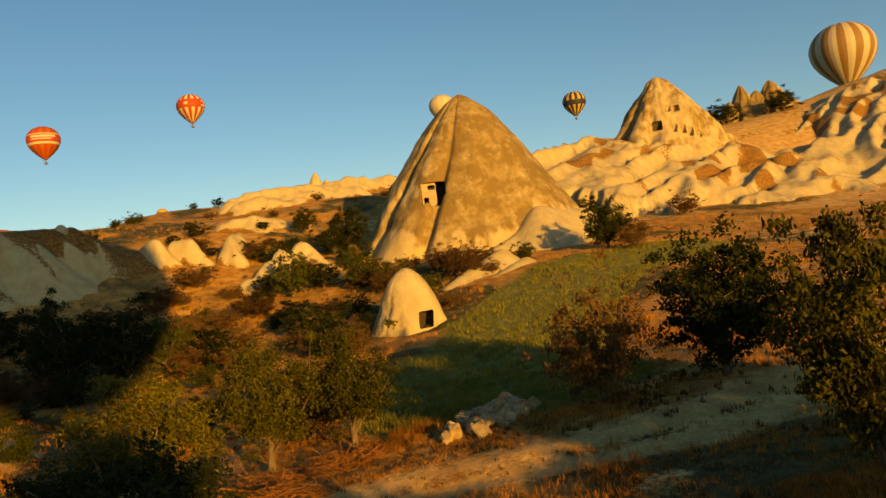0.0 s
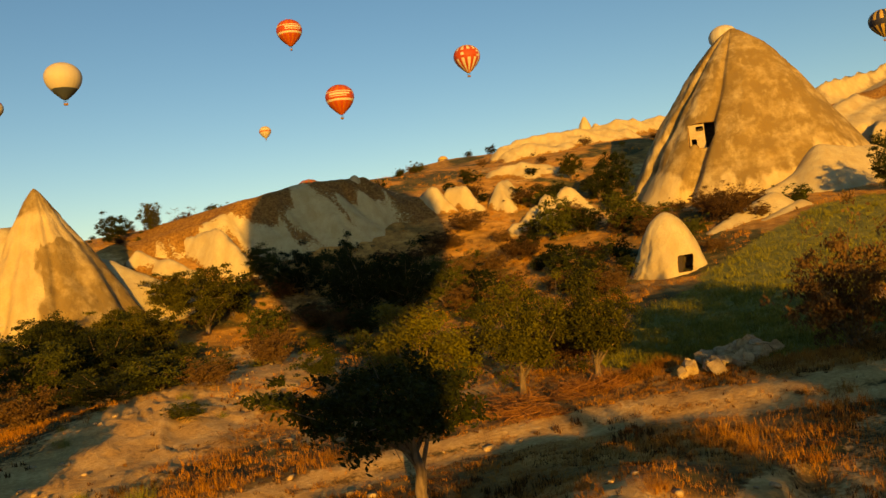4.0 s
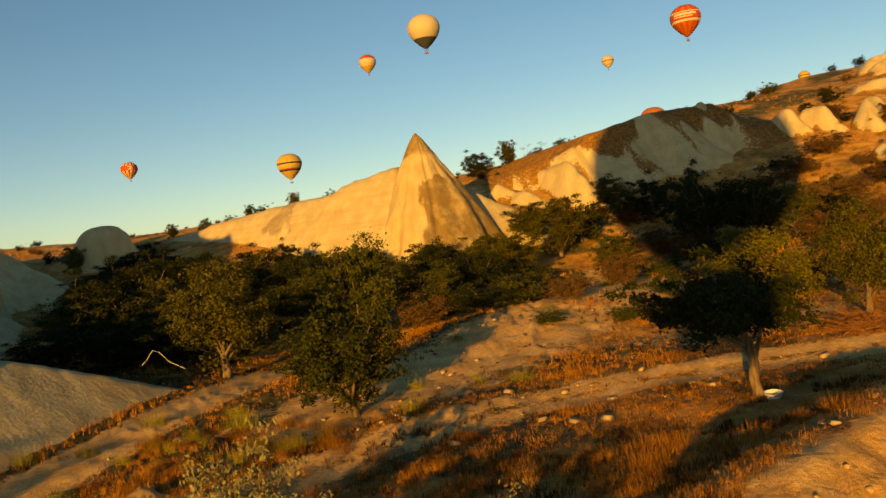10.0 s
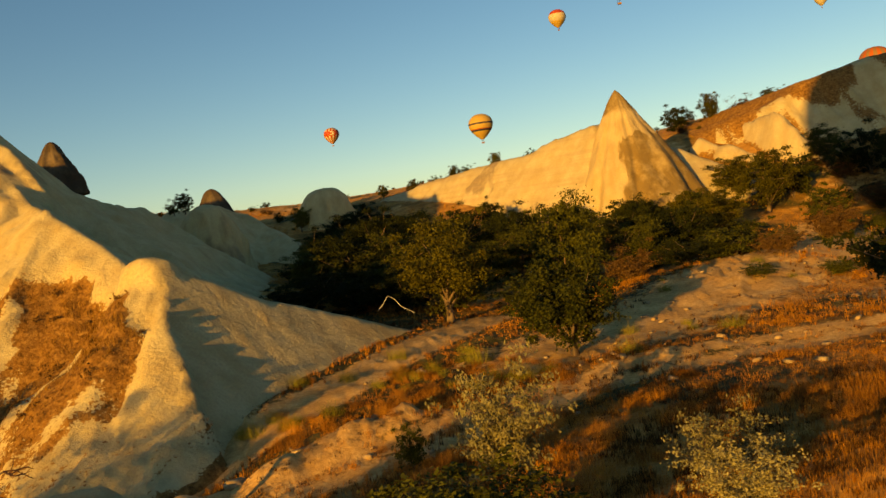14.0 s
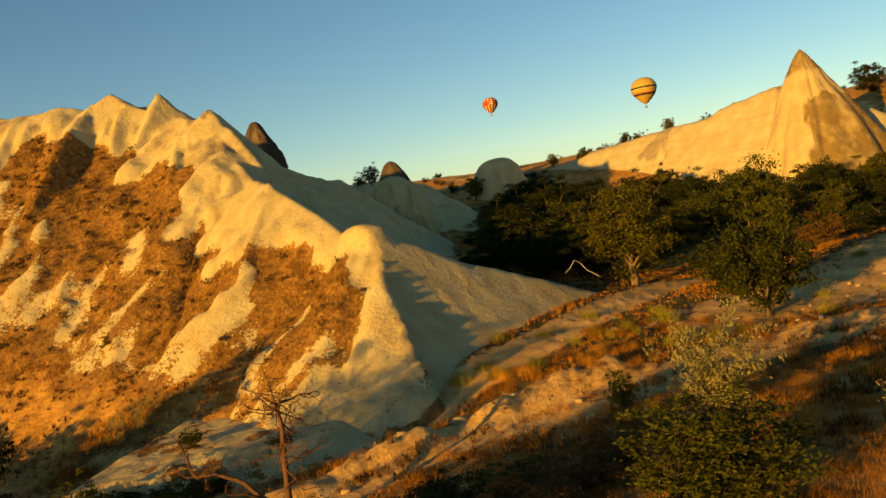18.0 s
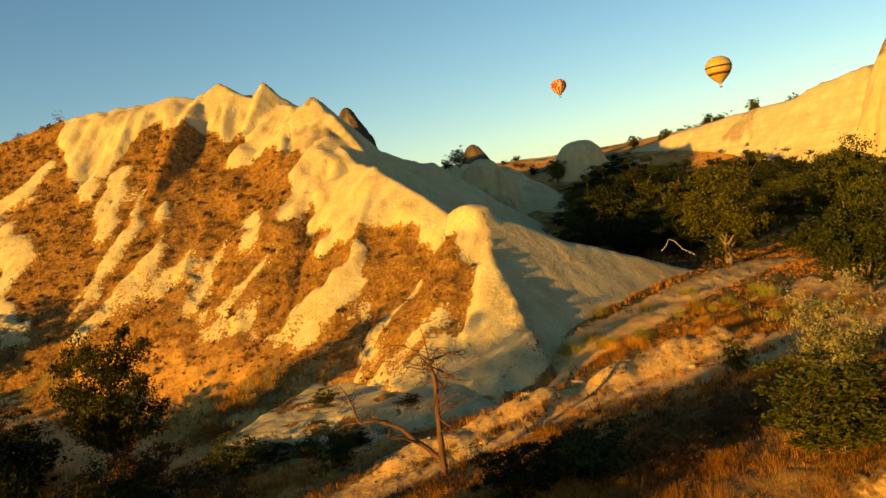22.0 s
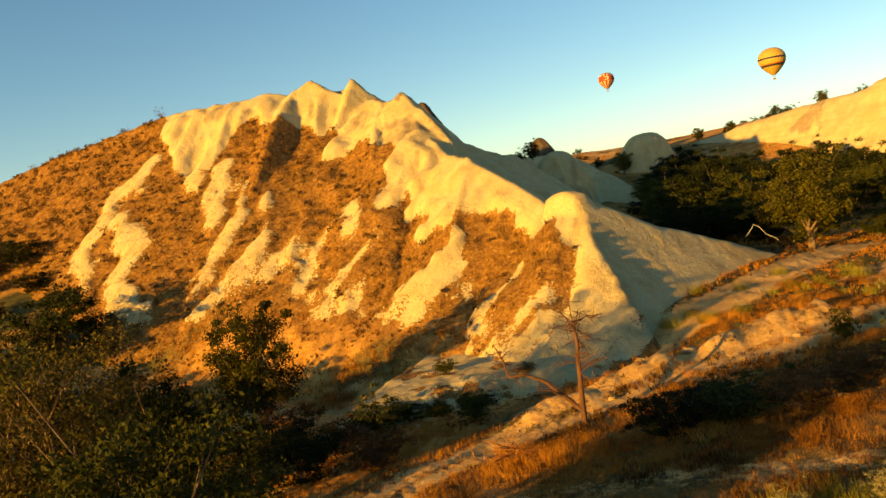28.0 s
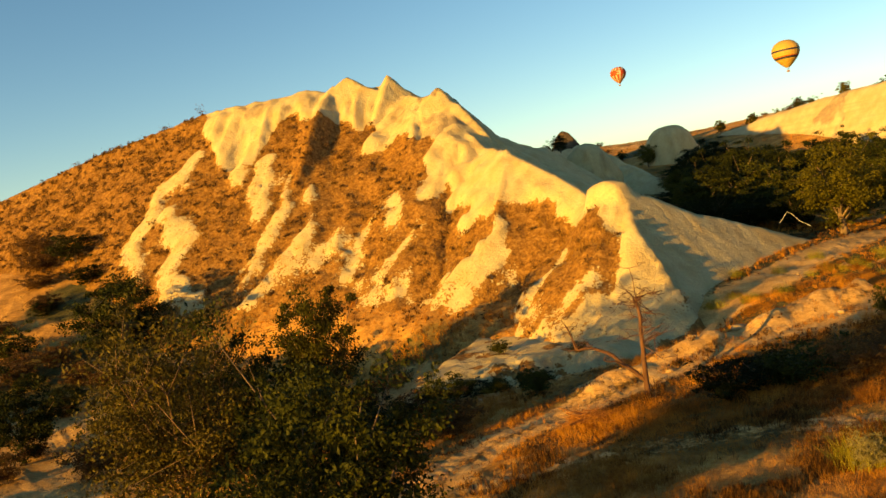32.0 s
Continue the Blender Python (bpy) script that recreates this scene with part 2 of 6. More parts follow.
def vnoise(x, y, z=0.0):
    """Smooth value noise, 0 to 1, on arrays."""
    x, y, z = np.broadcast_arrays(np.asarray(x, float), np.asarray(y, float), np.asarray(z, float))
    i, j, k = np.floor(x).astype(int), np.floor(y).astype(int), np.floor(z).astype(int)
    u, v, w = x - i, y - j, z - k
    u, v, w = (a * a * (3 - 2 * a) for a in (u, v, w))
    out = 0.0
    for a in (0, 1):
        for b in (0, 1):
            for c in (0, 1):
                out = out + TABLE[(i + a) % 64, (j + b) % 64, (k + c) % 64] * (u if a else 1 - u) * (v if b else 1 - v) * (w if c else 1 - w)
    return out


def fbm(x, y, z=0.0, octaves=4):
    total, amp, norm = 0.0, 1.0, 0.0
    for o in range(octaves):
        s = 2.03 ** o
        total = total + amp * vnoise(np.asarray(x) * s + 5.3 * o, np.asarray(y) * s + 9.1 * o, np.asarray(z) * s + 2.7 * o)
        norm += amp
        amp *= 0.5
    return total / norm - 0.5


def sstep(a, b, v):
    t = np.clip((v - a) / (b - a), 0, 1)
    return t * t * (3 - 2 * t)


def raw_mesh(name, verts, faces, mat, smooth=True, cover=None):
    verts, faces = np.asarray(verts, np.float32), np.asarray(faces, np.int32)
    me = bpy.data.meshes.new(name)
    k = faces.shape[1]
    me.vertices.add(len(verts))
    me.vertices.foreach_set("co", verts.ravel())
    me.loops.add(faces.size)
    me.loops.foreach_set("vertex_index", faces.ravel())
    me.polygons.add(len(faces))
    me.polygons.foreach_set("loop_start", np.arange(0, faces.size, k, dtype=np.int32))
    me.polygons.foreach_set("loop_total", np.full(len(faces), k, np.int32))
    if smooth:
        me.polygons.foreach_set("use_smooth", np.ones(len(faces), bool))
    me.materials.append(mat)
    if cover is not None:
        a = me.attributes.new("cover", "FLOAT_COLOR", "POINT")
        a.data.foreach_set("color", np.column_stack([cover, np.ones(len(cover))]).astype(np.float32).ravel())
    me.update()
    me.validate()
    return me


def bm_mesh(name, bm, mat, smooth=False):
    me = bpy.data.meshes.new(name)
    bm.to_mesh(me)
    bm.free()
    me.materials.append(mat)
    if smooth:
        me.polygons.foreach_set("use_smooth", [True] * len(me.polygons))
    return me


def part(name, me, parent=None, label="", at=None):
    ob = new(name, me)
    if parent is not None:
        ob.parent = parent
    if at is not None:
        ob.matrix_local = at
    if label:
        ob["label"] = label
    return ob


def grid_faces(nu, nv, wrap=False):
    i, j = np.meshgrid(np.arange(nu if wrap else nu - 1), np.arange(nv - 1), indexing="ij")
    i2 = (i + 1) % nu
    return np.stack([i * nv + j, i2 * nv + j, i2 * nv + j + 1, i * nv + j + 1], -1).reshape(-1, 4)


def box_bm(sx, sy, sz, bevel=0.0, jitter=0.0, rng=random):
    bm = bmesh.new()
    bmesh.ops.create_cube(bm, size=1)
    for v in bm.verts:
        v.co = Vector((v.co.x * sx, v.co.y * sy, v.co.z * sz)) + Vector([rng.uniform(-jitter, jitter) for _ in range(3)])
    if bevel:
        bmesh.ops.bevel(bm, geom=bm.edges[:], offset=bevel, segments=2, affect="EDGES")
    return bm


def tube(path, radii, sides=7):
    """A tapered tube along a path: vertices and quads."""
    path = np.asarray(path, float)
    d = np.gradient(path, axis=0)
    d /= np.linalg.norm(d, axis=1)[:, None] + 1e-9
    ref = np.where(np.abs(d[:, 2:3]) > 0.9, [[1, 0, 0]], [[0, 0, 1]])
    a = np.cross(d, ref)
    a /= np.linalg.norm(a, axis=1)[:, None] + 1e-9
    b = np.cross(d, a)
    th = np.linspace(0, 2 * np.pi, sides, endpoint=False)
    v = path[None] + (a[None] * np.cos(th)[:, None, None] + b[None] * np.sin(th)[:, None, None]) * np.asarray(radii)[None, :, None]
    return v.reshape(-1, 3), grid_faces(sides, len(path), True)


def merge(pieces):
    vs, fs, n = [], [], 0
    for v, f in pieces:
        vs.append(v)
        fs.append(f + n)
        n += len(v)
    return np.concatenate(vs), np.concatenate(fs)

# ---- the land ----
HILLS = (  # swell of the land in metres, one row for each 30 m northwards, 40 m steps eastwards
    (-1.8, -4.1, -3.2, -5, -2.6, 0, 0.8, 4.2, 0.8, 0.8),
    (-2, -2.5, -3, -2.1, -1.6, 1.5, 2.3, 3.8, 3.2, 13.8),
    (0.2, -0.5, -6.9, -2.1, -1.3, -0.2, 2.7, 3.9, 10.9, 31.2),
    (2.3, 3.8, 2.9, -3.3, -2.6, 2.8, 4.2, 7.3, 17.8, 23.3),
    (-0, 4.6, 0, -1.5, -2.8, 3.4, 4.8, 18.2, 18.1, 12.8),
    (-2.4, 10, 2.1, 4.3, 6.6, 7.9, 13.1, 11.2, 17.5, 20.6),
    (0.3, 6.9, 6.1, 5.3, 7.3, 11.9, 11.3, 17.6, 18.9, 5.3),
    (0.2, -1, -3.5, 2.2, 4.6, 7.8, 18.4, 14.3, 7.8, 23.9),
    (0, -0, 0.2, 1.1, 1.6, 2.8, 8.4, 2, 2.3, 13.3),
)


def swell(x, y):
    z = np.full(np.shape(x), 8.0)
    for r, row in enumerate(HILLS):
        gy = np.exp(-((y - (-40 + 30 * r)) / 23.0) ** 2)
        for c, a in enumerate(row):
            z = z + a * gy * np.exp(-((x - (-120 + 40 * c)) / 30.0) ** 2)
    return z


def polyline(x, y, pts):
    """Distance to a polyline in plan, the height along it and the run along it."""
    best, height, run, s0 = np.full(np.shape(x), 1e9), np.zeros(np.shape(x)), np.zeros(np.shape(x)), 0.0
    for (ax, ay, az), (bx, by, bz) in zip(pts, pts[1:]):
        dx, dy = bx - ax, by - ay
        ll = math.hypot(dx, dy)
        t = np.clip(((x - ax) * dx + (y - ay) * dy) / ll ** 2, 0, 1)
        d = np.hypot(x - ax - t * dx, y - ay - t * dy)
        near = d < best
        best, height, run = np.where(near, d, best), np.where(near, az + t * (bz - az), height), np.where(near, s0 + t * ll, run)
        s0 += ll
    return best, height, run


TRACK = ((60, 4, 0), (45, 11, 0), (33.7, 16.7, 0), (28.7, 18.8, 0), (24.5, 23.5, 0), (21.8, 26, 0), (17, 28.6, 0), (12, 29.7, 0), (7.8, 29.6, 0), (4, 28.6, 0), (1, 27.4, 0), (-3.4, 24.3, 0), (-9.3, 21.6, 0), (-13.4, 16.9, 0), (-17, 12.5, 0), (-18, 6, 0), (-20, -6, 0))
TRACK_X, TRACK_Y = [p[0] for p in TRACK[::-1]], [p[1] for p in TRACK[::-1]]
LOWER_TRACK = ((24, 17.5, 0), (14, 13.8, 0), (6, 9.6, 0), (-5, 8.3, 0), (-8.7, 8.7, 0), (-12.6, 8.2, 0), (-18, 6, 0))
GULLY = ((-2, 62, 0), (-7, 47, 0), (-9, 33, 0), (-16, 24, 0), (-23, 22, 0), (-34, 24, 0), (-50, 28, 0))


WASH = ((27, 66, 0), (25, 58, 0), (20, 53.5, 0), (14.5, 48.4, 0), (9.2, 41.5, 0), (5.3, 37.4, 0), (2, 34.6, 0))


def hummocks(x, y, length, seed):
    """Ground stepped by washing: long rises towards the north-east and short drops behind them, 0 to 1."""
    s = (0.476 * x + 0.870 * y) / length + 5.0 * fbm(x / (1.5 * length), y / (1.5 * length), seed, 3)
    k = s - np.floor(s)
    return np.where(k < 0.72, k / 0.72, (1 - k) / 0.28) * sstep(-0.25, 0.2, fbm(x / (2.4 * length), y / (2.4 * length), seed + 3, 2))


LOWER_X, LOWER_Y = (-18, -12.6, -8.7, -5, 6, 14, 24), (6, 8.2, 8.7, 8.3, 9.6, 13.8, 17.5)


def land(x, y):
    z = swell(x, y)
    d, _, _ = polyline(x, y, TRACK)
    z = z + 0.35 * fbm(x / 7, y / 7, 1.5, 4) * sstep(1.0, 4.0, d) + 1.1 * fbm(x / 18, y / 18, 4.0, 4) * sstep(50, 100, np.hypot(x, y))
    z = z - 0.07 * np.exp(-(d / 1.3) ** 2) + 0.06 * hummocks(x, y, 0.9, 7) * np.exp(-(d / 1.6) ** 2)
    bank, _, _ = polyline(x, y, ((-4, 26.5, 0), (-9.5, 22.5, 0), (-14.5, 17.5, 0)))
    z = z + 0.7 * np.exp(-(bank / 1.0) ** 2) * (0.6 + 1.6 * fbm(x / 1.5, y / 1.5, 8, 3))
    near = sstep(75, 45, np.hypot(x, y))
    across = y - np.interp(x, TRACK_X, TRACK_Y)
    z = z + 0.15 * across * np.exp(-(across / 2.4) ** 2) * sstep(-8, -3, x) * sstep(45, 38, x)
    z = z + 0.09 * near * hummocks(x, y, 1.1, 3) * sstep(0.5, 1.8, d)
    wash, _, _ = polyline(x, y, WASH)
    z = z + (0.4 * hummocks(x, y, 2.4, 5) + 3.0 * sstep(33, 60, y)) * np.exp(-(wash / 7.0) ** 2) * near
    foot, _, _ = polyline(x, y, ((-13, 27.2, 0), (-20, 25.2, 0), (-27, 26.2, 0), (-38, 29.5, 0), (-50, 32, 0)))
    z = z - 1.35 * np.exp(-(foot / 3.4) ** 2)
    # the lower track is cut into the slope, with a ragged bank on its upper side
    off = y - np.interp(x, LOWER_X, LOWER_Y) + 0.6 * fbm(x / 1.6, y / 1.6, 5, 3)
    z = z + 0.55 * sstep(0.8, 1.5, off) * sstep(8, 3, off) * sstep(-4, 1, x) * sstep(22, 16, x)
    z = z + 0.65 * sstep(1.4, 3.6, off) * sstep(9, 3.8, off) * sstep(4, 8, x) * sstep(19, 15, x)
    return z + 0.14 * fbm(x / 1.2, y / 1.2, 3.0, 3) + 0.10 * fbm(x / 0.5, y / 0.5, 6.0, 2) * sstep(0.6, 1.6, d)


def land_cover(x, y):
    """Red: straw instead of scrub; green: meadow; blue: bare sandy soil."""
    d, _, run = polyline(x, y, TRACK)
    wide = 1.45 + 1.3 * sstep(45, 30, run)
    bare = 0.86 * np.exp(-(d / wide) ** 4) * (1 - 0.45 * np.exp(-(d / 0.35) ** 2))
    d2, _, _ = polyline(x, y, LOWER_TRACK)
    bare = np.maximum(bare, 0.5 * np.exp(-(d2 / 0.9) ** 4))
    wash, _, _ = polyline(x, y, WASH)
    bare = np.maximum(bare, 0.95 * np.exp(-(wash / 4.6) ** 2))
    wash, _, _ = polyline(x, y, ((24, 52, 0), (18, 45.5, 0), (12.8, 40.5, 0), (8.5, 36.6, 0)))
    bare = np.maximum(bare, 0.8 * np.exp(-(wash / 2.6) ** 2))
    off = y - np.interp(x, LOWER_X, LOWER_Y)
    bare = np.maximum(bare, 0.9 * sstep(0.5, 0.9, off) * sstep(2.3, 1.6, off) * sstep(-4, 1, x) * sstep(22, 16, x))
    ragged = off + 1.6 * fbm(x / 1.1, y / 1.1, 61, 3)
    # pale soil is cut off near x 15 to darken the shaded end
    bare = np.maximum(bare, 0.95 * sstep(0.9, 1.5, ragged) * sstep(4.2, 3.5, ragged) * sstep(5.5, 8, x) * sstep(16.2, 14.2, x))
    wash, _, _ = polyline(x, y, ((12, 60, 0), (23, 68, 0), (30, 74, 0)))
    bare = np.maximum(bare, 0.75 * np.exp(-(wash / 2.2) ** 2))
    bare = np.maximum(bare, 0.7 * np.exp(-((x - 21) / 8.0) ** 2 - ((y - 37) / 4.5) ** 2))
    gully, _, _ = polyline(x, y, GULLY)
    bare = np.maximum(bare, 0.85 * np.exp(-(gully / 3.6) ** 2) * (0.35 + 0.65 * sstep(-8, -14, x)))
    bank, _, _ = polyline(x, y, ((-4, 26.5, 0), (-9.5, 23.0, 0), (-14.5, 18.0, 0)))
    bare = np.maximum(bare, 0.75 * np.exp(-(bank / 1.6) ** 2))
    bare = np.maximum(bare, 0.8 * np.exp(-((x - 14) / 1.6) ** 2 - ((y - 17.6) / 1.8) ** 2))
    bare = np.maximum(bare, 0.55 * sstep(60, 110, np.hypot(x, y)) * sstep(0.0, 0.14, fbm(x / 13, y / 13, 6, 3)))
    bare = np.maximum(bare, 0.72 * sstep(112, 122, x) * sstep(98, 88, y) * sstep(-0.2, 0.1, fbm(x / 10, y / 10, 3, 3)))
    bare = np.maximum(bare, 0.9 * np.exp(-((x + 44) / 9.0) ** 4 - ((y - 17) / 7.0) ** 4))
    foot, _, _ = polyline(x, y, ((-1, 47, 0), (-8, 33, 0), (-12, 27.5, 0), (-20, 24.8, 0), (-28, 27, 0)))
    bare = np.maximum(bare, 0.95 * np.exp(-(foot / 2.0) ** 4))
    field, _, _ = polyline(x, y, ((36, 30, 0), (47, 37, 0), (60, 40, 0), (75, 43, 0), (84, 38, 0)))
    green = np.exp(-((field + 2.5 * fbm(x / 5, y / 5, 2, 3)) / 7.0) ** 4)
    lush, _, _ = polyline(x, y, ((-2, 40, 0), (10, 56, 0), (24, 70, 0), (40, 76, 0)))
    straw = 1 - 0.7 * np.exp(-(lush / 13.0) ** 2) * sstep(-0.15, 0.1, fbm(x / 6, y / 6, 3, 3)) - 0.5 * sstep(0.02, 0.16, fbm(x / 9, y / 9, 8, 3)) - 0.4 * sstep(45, 75, np.hypot(x, y)) * sstep(-0.1, 0.1, fbm(x / 7, y / 7, 13, 4))
    return np.column_stack([np.clip(straw, 0, 1), green, bare])


def ground_height(x, y):
    return float(land(np.array([float(x)]), np.array([float(y)]))[0])


def build_ground():
    # one sheet: fine where the camera looks, coarse behind it, out to the horizon
    front = np.linspace(-68, 112, 1150)
    back = np.linspace(112, 292, 60)[1:-1]
    az = np.radians(np.concatenate([front, back]))
    r = np.concatenate([[0.0], np.geomspace(1.2, 330, 560), np.geomspace(345, 4500, 24)])
    a, rr = np.meshgrid(az, r, indexing="ij")
    x, y = 3 + rr * np.sin(a), -6 + rr * np.cos(a)
    z = land(x.ravel(), y.ravel())
    far = sstep(230, 600, rr.ravel())
    z = z * (1 - far) + 14.0 * far
    cover = land_cover(x.ravel(), y.ravel())
    me = raw_mesh("ground", np.column_stack([x.ravel(), y.ravel(), z]), grid_faces(len(az), len(r), True), M_EARTH, True, cover)
    return tagged(part("ground", me), "dry grassy valley ground with sandy tracks and bare soil", "ground", kind="structure")


build_ground()


def sheet(name, bounds, step, shape, cover, mat, sink=0.5):
    """A rock form as a fine height sheet that dips under the land at its edges; shape(x, y) gives the height, cover the colours."""
    x0, x1, y0, y1 = bounds
    xs, ys = np.arange(x0, x1 + step, step), np.arange(y0, y1 + step, step)
    x, y = (a.ravel() for a in np.meshgrid(xs, ys, indexing="ij"))
    h, g = shape(x, y), land(x, y)
    keep = h > g - sink
    f = grid_faces(len(xs), len(ys))
    f = f[keep[f].any(1)]
    z = np.maximum(h, g - sink - 0.6)
    used = np.unique(f)
    index = np.zeros(len(x), np.int64)
    index[used] = np.arange(len(used))
    return raw_mesh(name, np.column_stack([x, y, z])[used], index[f], mat, True, cover(x, y, z, g)[used])


def spine(x, y, pts, near, far, width=0.6):
    """A ridge: crest heights along pts, falling at the slope near on its right side (walking along pts) and far on its left."""
    out = np.full(np.shape(x), -1e3)
    for (ax, ay, az), (bx, by, bz) in zip(pts, pts[1:]):
        dx, dy = bx - ax, by - ay
        ll = math.hypot(dx, dy)
        t = np.clip(((x - ax) * dx + (y - ay) * dy) / ll ** 2, 0, 1)
        px, py = x - ax - t * dx, y - ay - t * dy
        d = np.hypot(px, py)
        side = (dx * py - dy * px) / (ll * (d + 1e-6))  # +1 on the left
        slope = near + (far - near) * (0.5 + 0.5 * np.clip(side * 1.5, -1, 1))
        out = np.maximum(out, az + t * (bz - az) - slope * (np.sqrt(d * d + width * width) - width))
    return out

# ---- rock forms ----
def side_of(x, y, pts):
    """+1 left of a polyline, -1 right of it, by its nearest stretch."""
    best, side = np.full(np.shape(x), 1e9), np.zeros(np.shape(x))
    for (ax, ay, az), (bx, by, bz) in zip(pts, pts[1:]):
        dx, dy = bx - ax, by - ay
        t = np.clip(((x - ax) * dx + (y - ay) * dy) / (dx * dx + dy * dy), 0, 1)
        px, py = x - ax - t * dx, y - ay - t * dy
        d = np.hypot(px, py)
        near = d < best
        best, side = np.where(near, d, best), np.where(near, np.sign(dx * py - dy * px), side)
    return side


def plain_cover(x, y, z, g):
    return np.zeros((len(x), 3))


def rock_cone(name, x, y, z0, height, rx, ry, mat, label, turn=0.0, power=1.0, tip=0.12, flute=0.10, seed=1, lean=(0, 0), sides=2.0, crust=None, folds=(), knobs=0.06, detail=1.0, category="rock formation", res=(200, 110)):
    """A weathered tuff cone, its foot under the land. folds: (angle, width, depth, drift) of gullies down its flanks, angles in degrees from its local x; crust(angle, up) adds dark patina."""
    nu, nv = res
    th = np.linspace(0, 2 * np.pi, nu, endpoint=False)
    h = np.linspace(-0.12, 1, nv)
    t, hh = np.meshgrid(th, h, indexing="ij")
    up = np.clip(hh, 0, 1)
    r = (1 - up) ** power * (1 - tip) + tip * np.sqrt(np.clip(1 - up ** 5, 0, 1))
    r = np.where(hh < 0, 1 - hh * 0.6, r)
    c, s = np.cos(t), np.sin(t)
    if sides > 2:
        r = r * (np.abs(c) ** sides + np.abs(s) ** sides) ** (-1 / sides)
    gx, gy = c * 1.3 + seed * 7.3, s * 1.3 + seed * 3.1
    body = np.sin(np.pi * np.clip(0.18 + 0.75 * up, 0, 1))
    groove = np.abs(fbm(gx * 1.7, gy * 1.7, up * 0.7, 2)) * 2.2 - 0.3
    r = r * (1 + flute * groove * body + flute * 1.6 * fbm(gx * 0.9, gy * 0.9, up * 1.7, 3) + knobs * 2.0 * fbm(gx * 2.2, gy * 2.2, up * 4.5, 3))
    for angle, wide, deep, drift in folds:
        off = (t - np.radians(angle + drift * up) + np.pi) % (2 * np.pi) - np.pi
        r = r * (1 - deep * np.exp(-(off / np.radians(wide)) ** 2) * np.clip(1.15 - 0.7 * up, 0, 1))
    px, py, pz = r * c * rx + lean[0] * up, r * s * ry + lean[1] * up, hh * height
    rough = detail * 0.45 * fbm(px / 1.6, py / 1.6, pz / 2.2 + seed, 4) + detail * 0.9 * fbm(px / 5, py / 5, pz / 6 + seed, 2)
    k = 1 + rough / (np.hypot(px, py) + 1.5)
    px, py, pz = px * k, py * k, pz + 0.25 * detail * fbm(px / 2, py / 2, pz / 2, 3)
    v = np.column_stack([px.ravel(), py.ravel(), pz.ravel()])
    cov = np.zeros((len(v), 3))
    if crust is not None:
        cov[:, 1] = crust(np.degrees(t).ravel(), up.ravel())
    ob = part(name, raw_mesh(name, v, grid_faces(nu, nv, True), mat, True, cov))
    ob.matrix_basis = pose(x, y, z0, 0, 0, turn)
    return tagged(ob, label, category)


def arc(angle, centre):
    return np.abs((angle - centre + 180) % 360 - 180)


def carve(ob, boxes, inside=None):
    """Cut rooms and windows out of a rock. boxes: centre, size and turn in world metres."""
    for cx, cy, cz, sx, sy, sz, turn in boxes:
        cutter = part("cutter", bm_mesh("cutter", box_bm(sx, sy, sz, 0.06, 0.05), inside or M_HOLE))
        cutter.matrix_basis = pose(cx, cy, cz, 0, 0, turn)
        mod = ob.modifiers.new("cut", "BOOLEAN")
        mod.object, mod.operation, mod.solver, mod.material_mode = cutter, "DIFFERENCE", "EXACT", "TRANSFER"
        bpy.context.view_layer.update()
        me = bpy.data.meshes.new_from_object(ob.evaluated_get(bpy.context.evaluated_depsgraph_get()))
        ob.modifiers.clear()
        ob.data = me
        bpy.data.objects.remove(cutter)


def pyramid_crust(a, u):
    """Golden patina on the face that looks up the valley, bare cream stone on the fluted flank."""
    rag = 9 * fbm(a / 6, u * 9, 3, 3) + 7 * fbm(a / 2, u * 3, 5, 3)
    face = sstep(40, 26, arc(a, -58) + rag)
    foot = sstep(0.26, 0.10, u + 0.22 * fbm(a / 9, u * 4, 8, 3) - 0.10 * sstep(25, 60, arc(a, 0)))
    return 0.26 - 0.16 * face - 0.60 * foot


# the great cone with its carved room; its local x looks down to the valley
pyramid = rock_cone("rock_pyramid", 98.2, 69.8, 11.5, 24.7, 16.5, 18.2, M_CRUST, "tall tuff pyramid with a carved room and dark crust", turn=212, power=0.88, tip=0.11, flute=0.045, seed=3, knobs=0.03,
                    folds=((-64, 4.0, 0.17, 26), (-27, 3.0, 0.10, 20), (-42, 10, -0.07, 22), (20, 16, 0.05, 0), (46, 10, -0.05, 6)),
                    crust=pyramid_crust, res=(320, 170))
skirt = [((100.8, 55.1, 17.9), (93.2, 57.1, 18.3), (89.5, 58.5, 15.4), (83.5, 60.4, 12.9)), ((100.8, 55.1, 17.6), (92.9, 54.4, 14.3), (87.1, 55.9, 11.9))]
tagged(part("tuff_skirt", sheet("tuff_skirt", (76, 108, 45, 72), 0.4, lambda x, y: np.maximum(spine(x, y, skirt[0], 0.9, 0.9), spine(x, y, skirt[1], 0.8, 0.8)) + 0.8 * fbm(x / 3, y / 3, 2, 4), plain_cover, M_PALE)), "smooth pale tuff apron at the pyramid's foot", "rock formation")
# the hut cone
hut = rock_cone("rock_hut", 56.5, 50.4, 6.7, 5.3, 3.3, 3.15, M_PALE, "small rounded tuff cone with a doorway cut in it", turn=220, power=0.68, tip=0.22, flute=0.10, seed=5, knobs=0.06, detail=0.9, res=(150, 90), crust=lambda a, u: 0.16 + 0 * u)
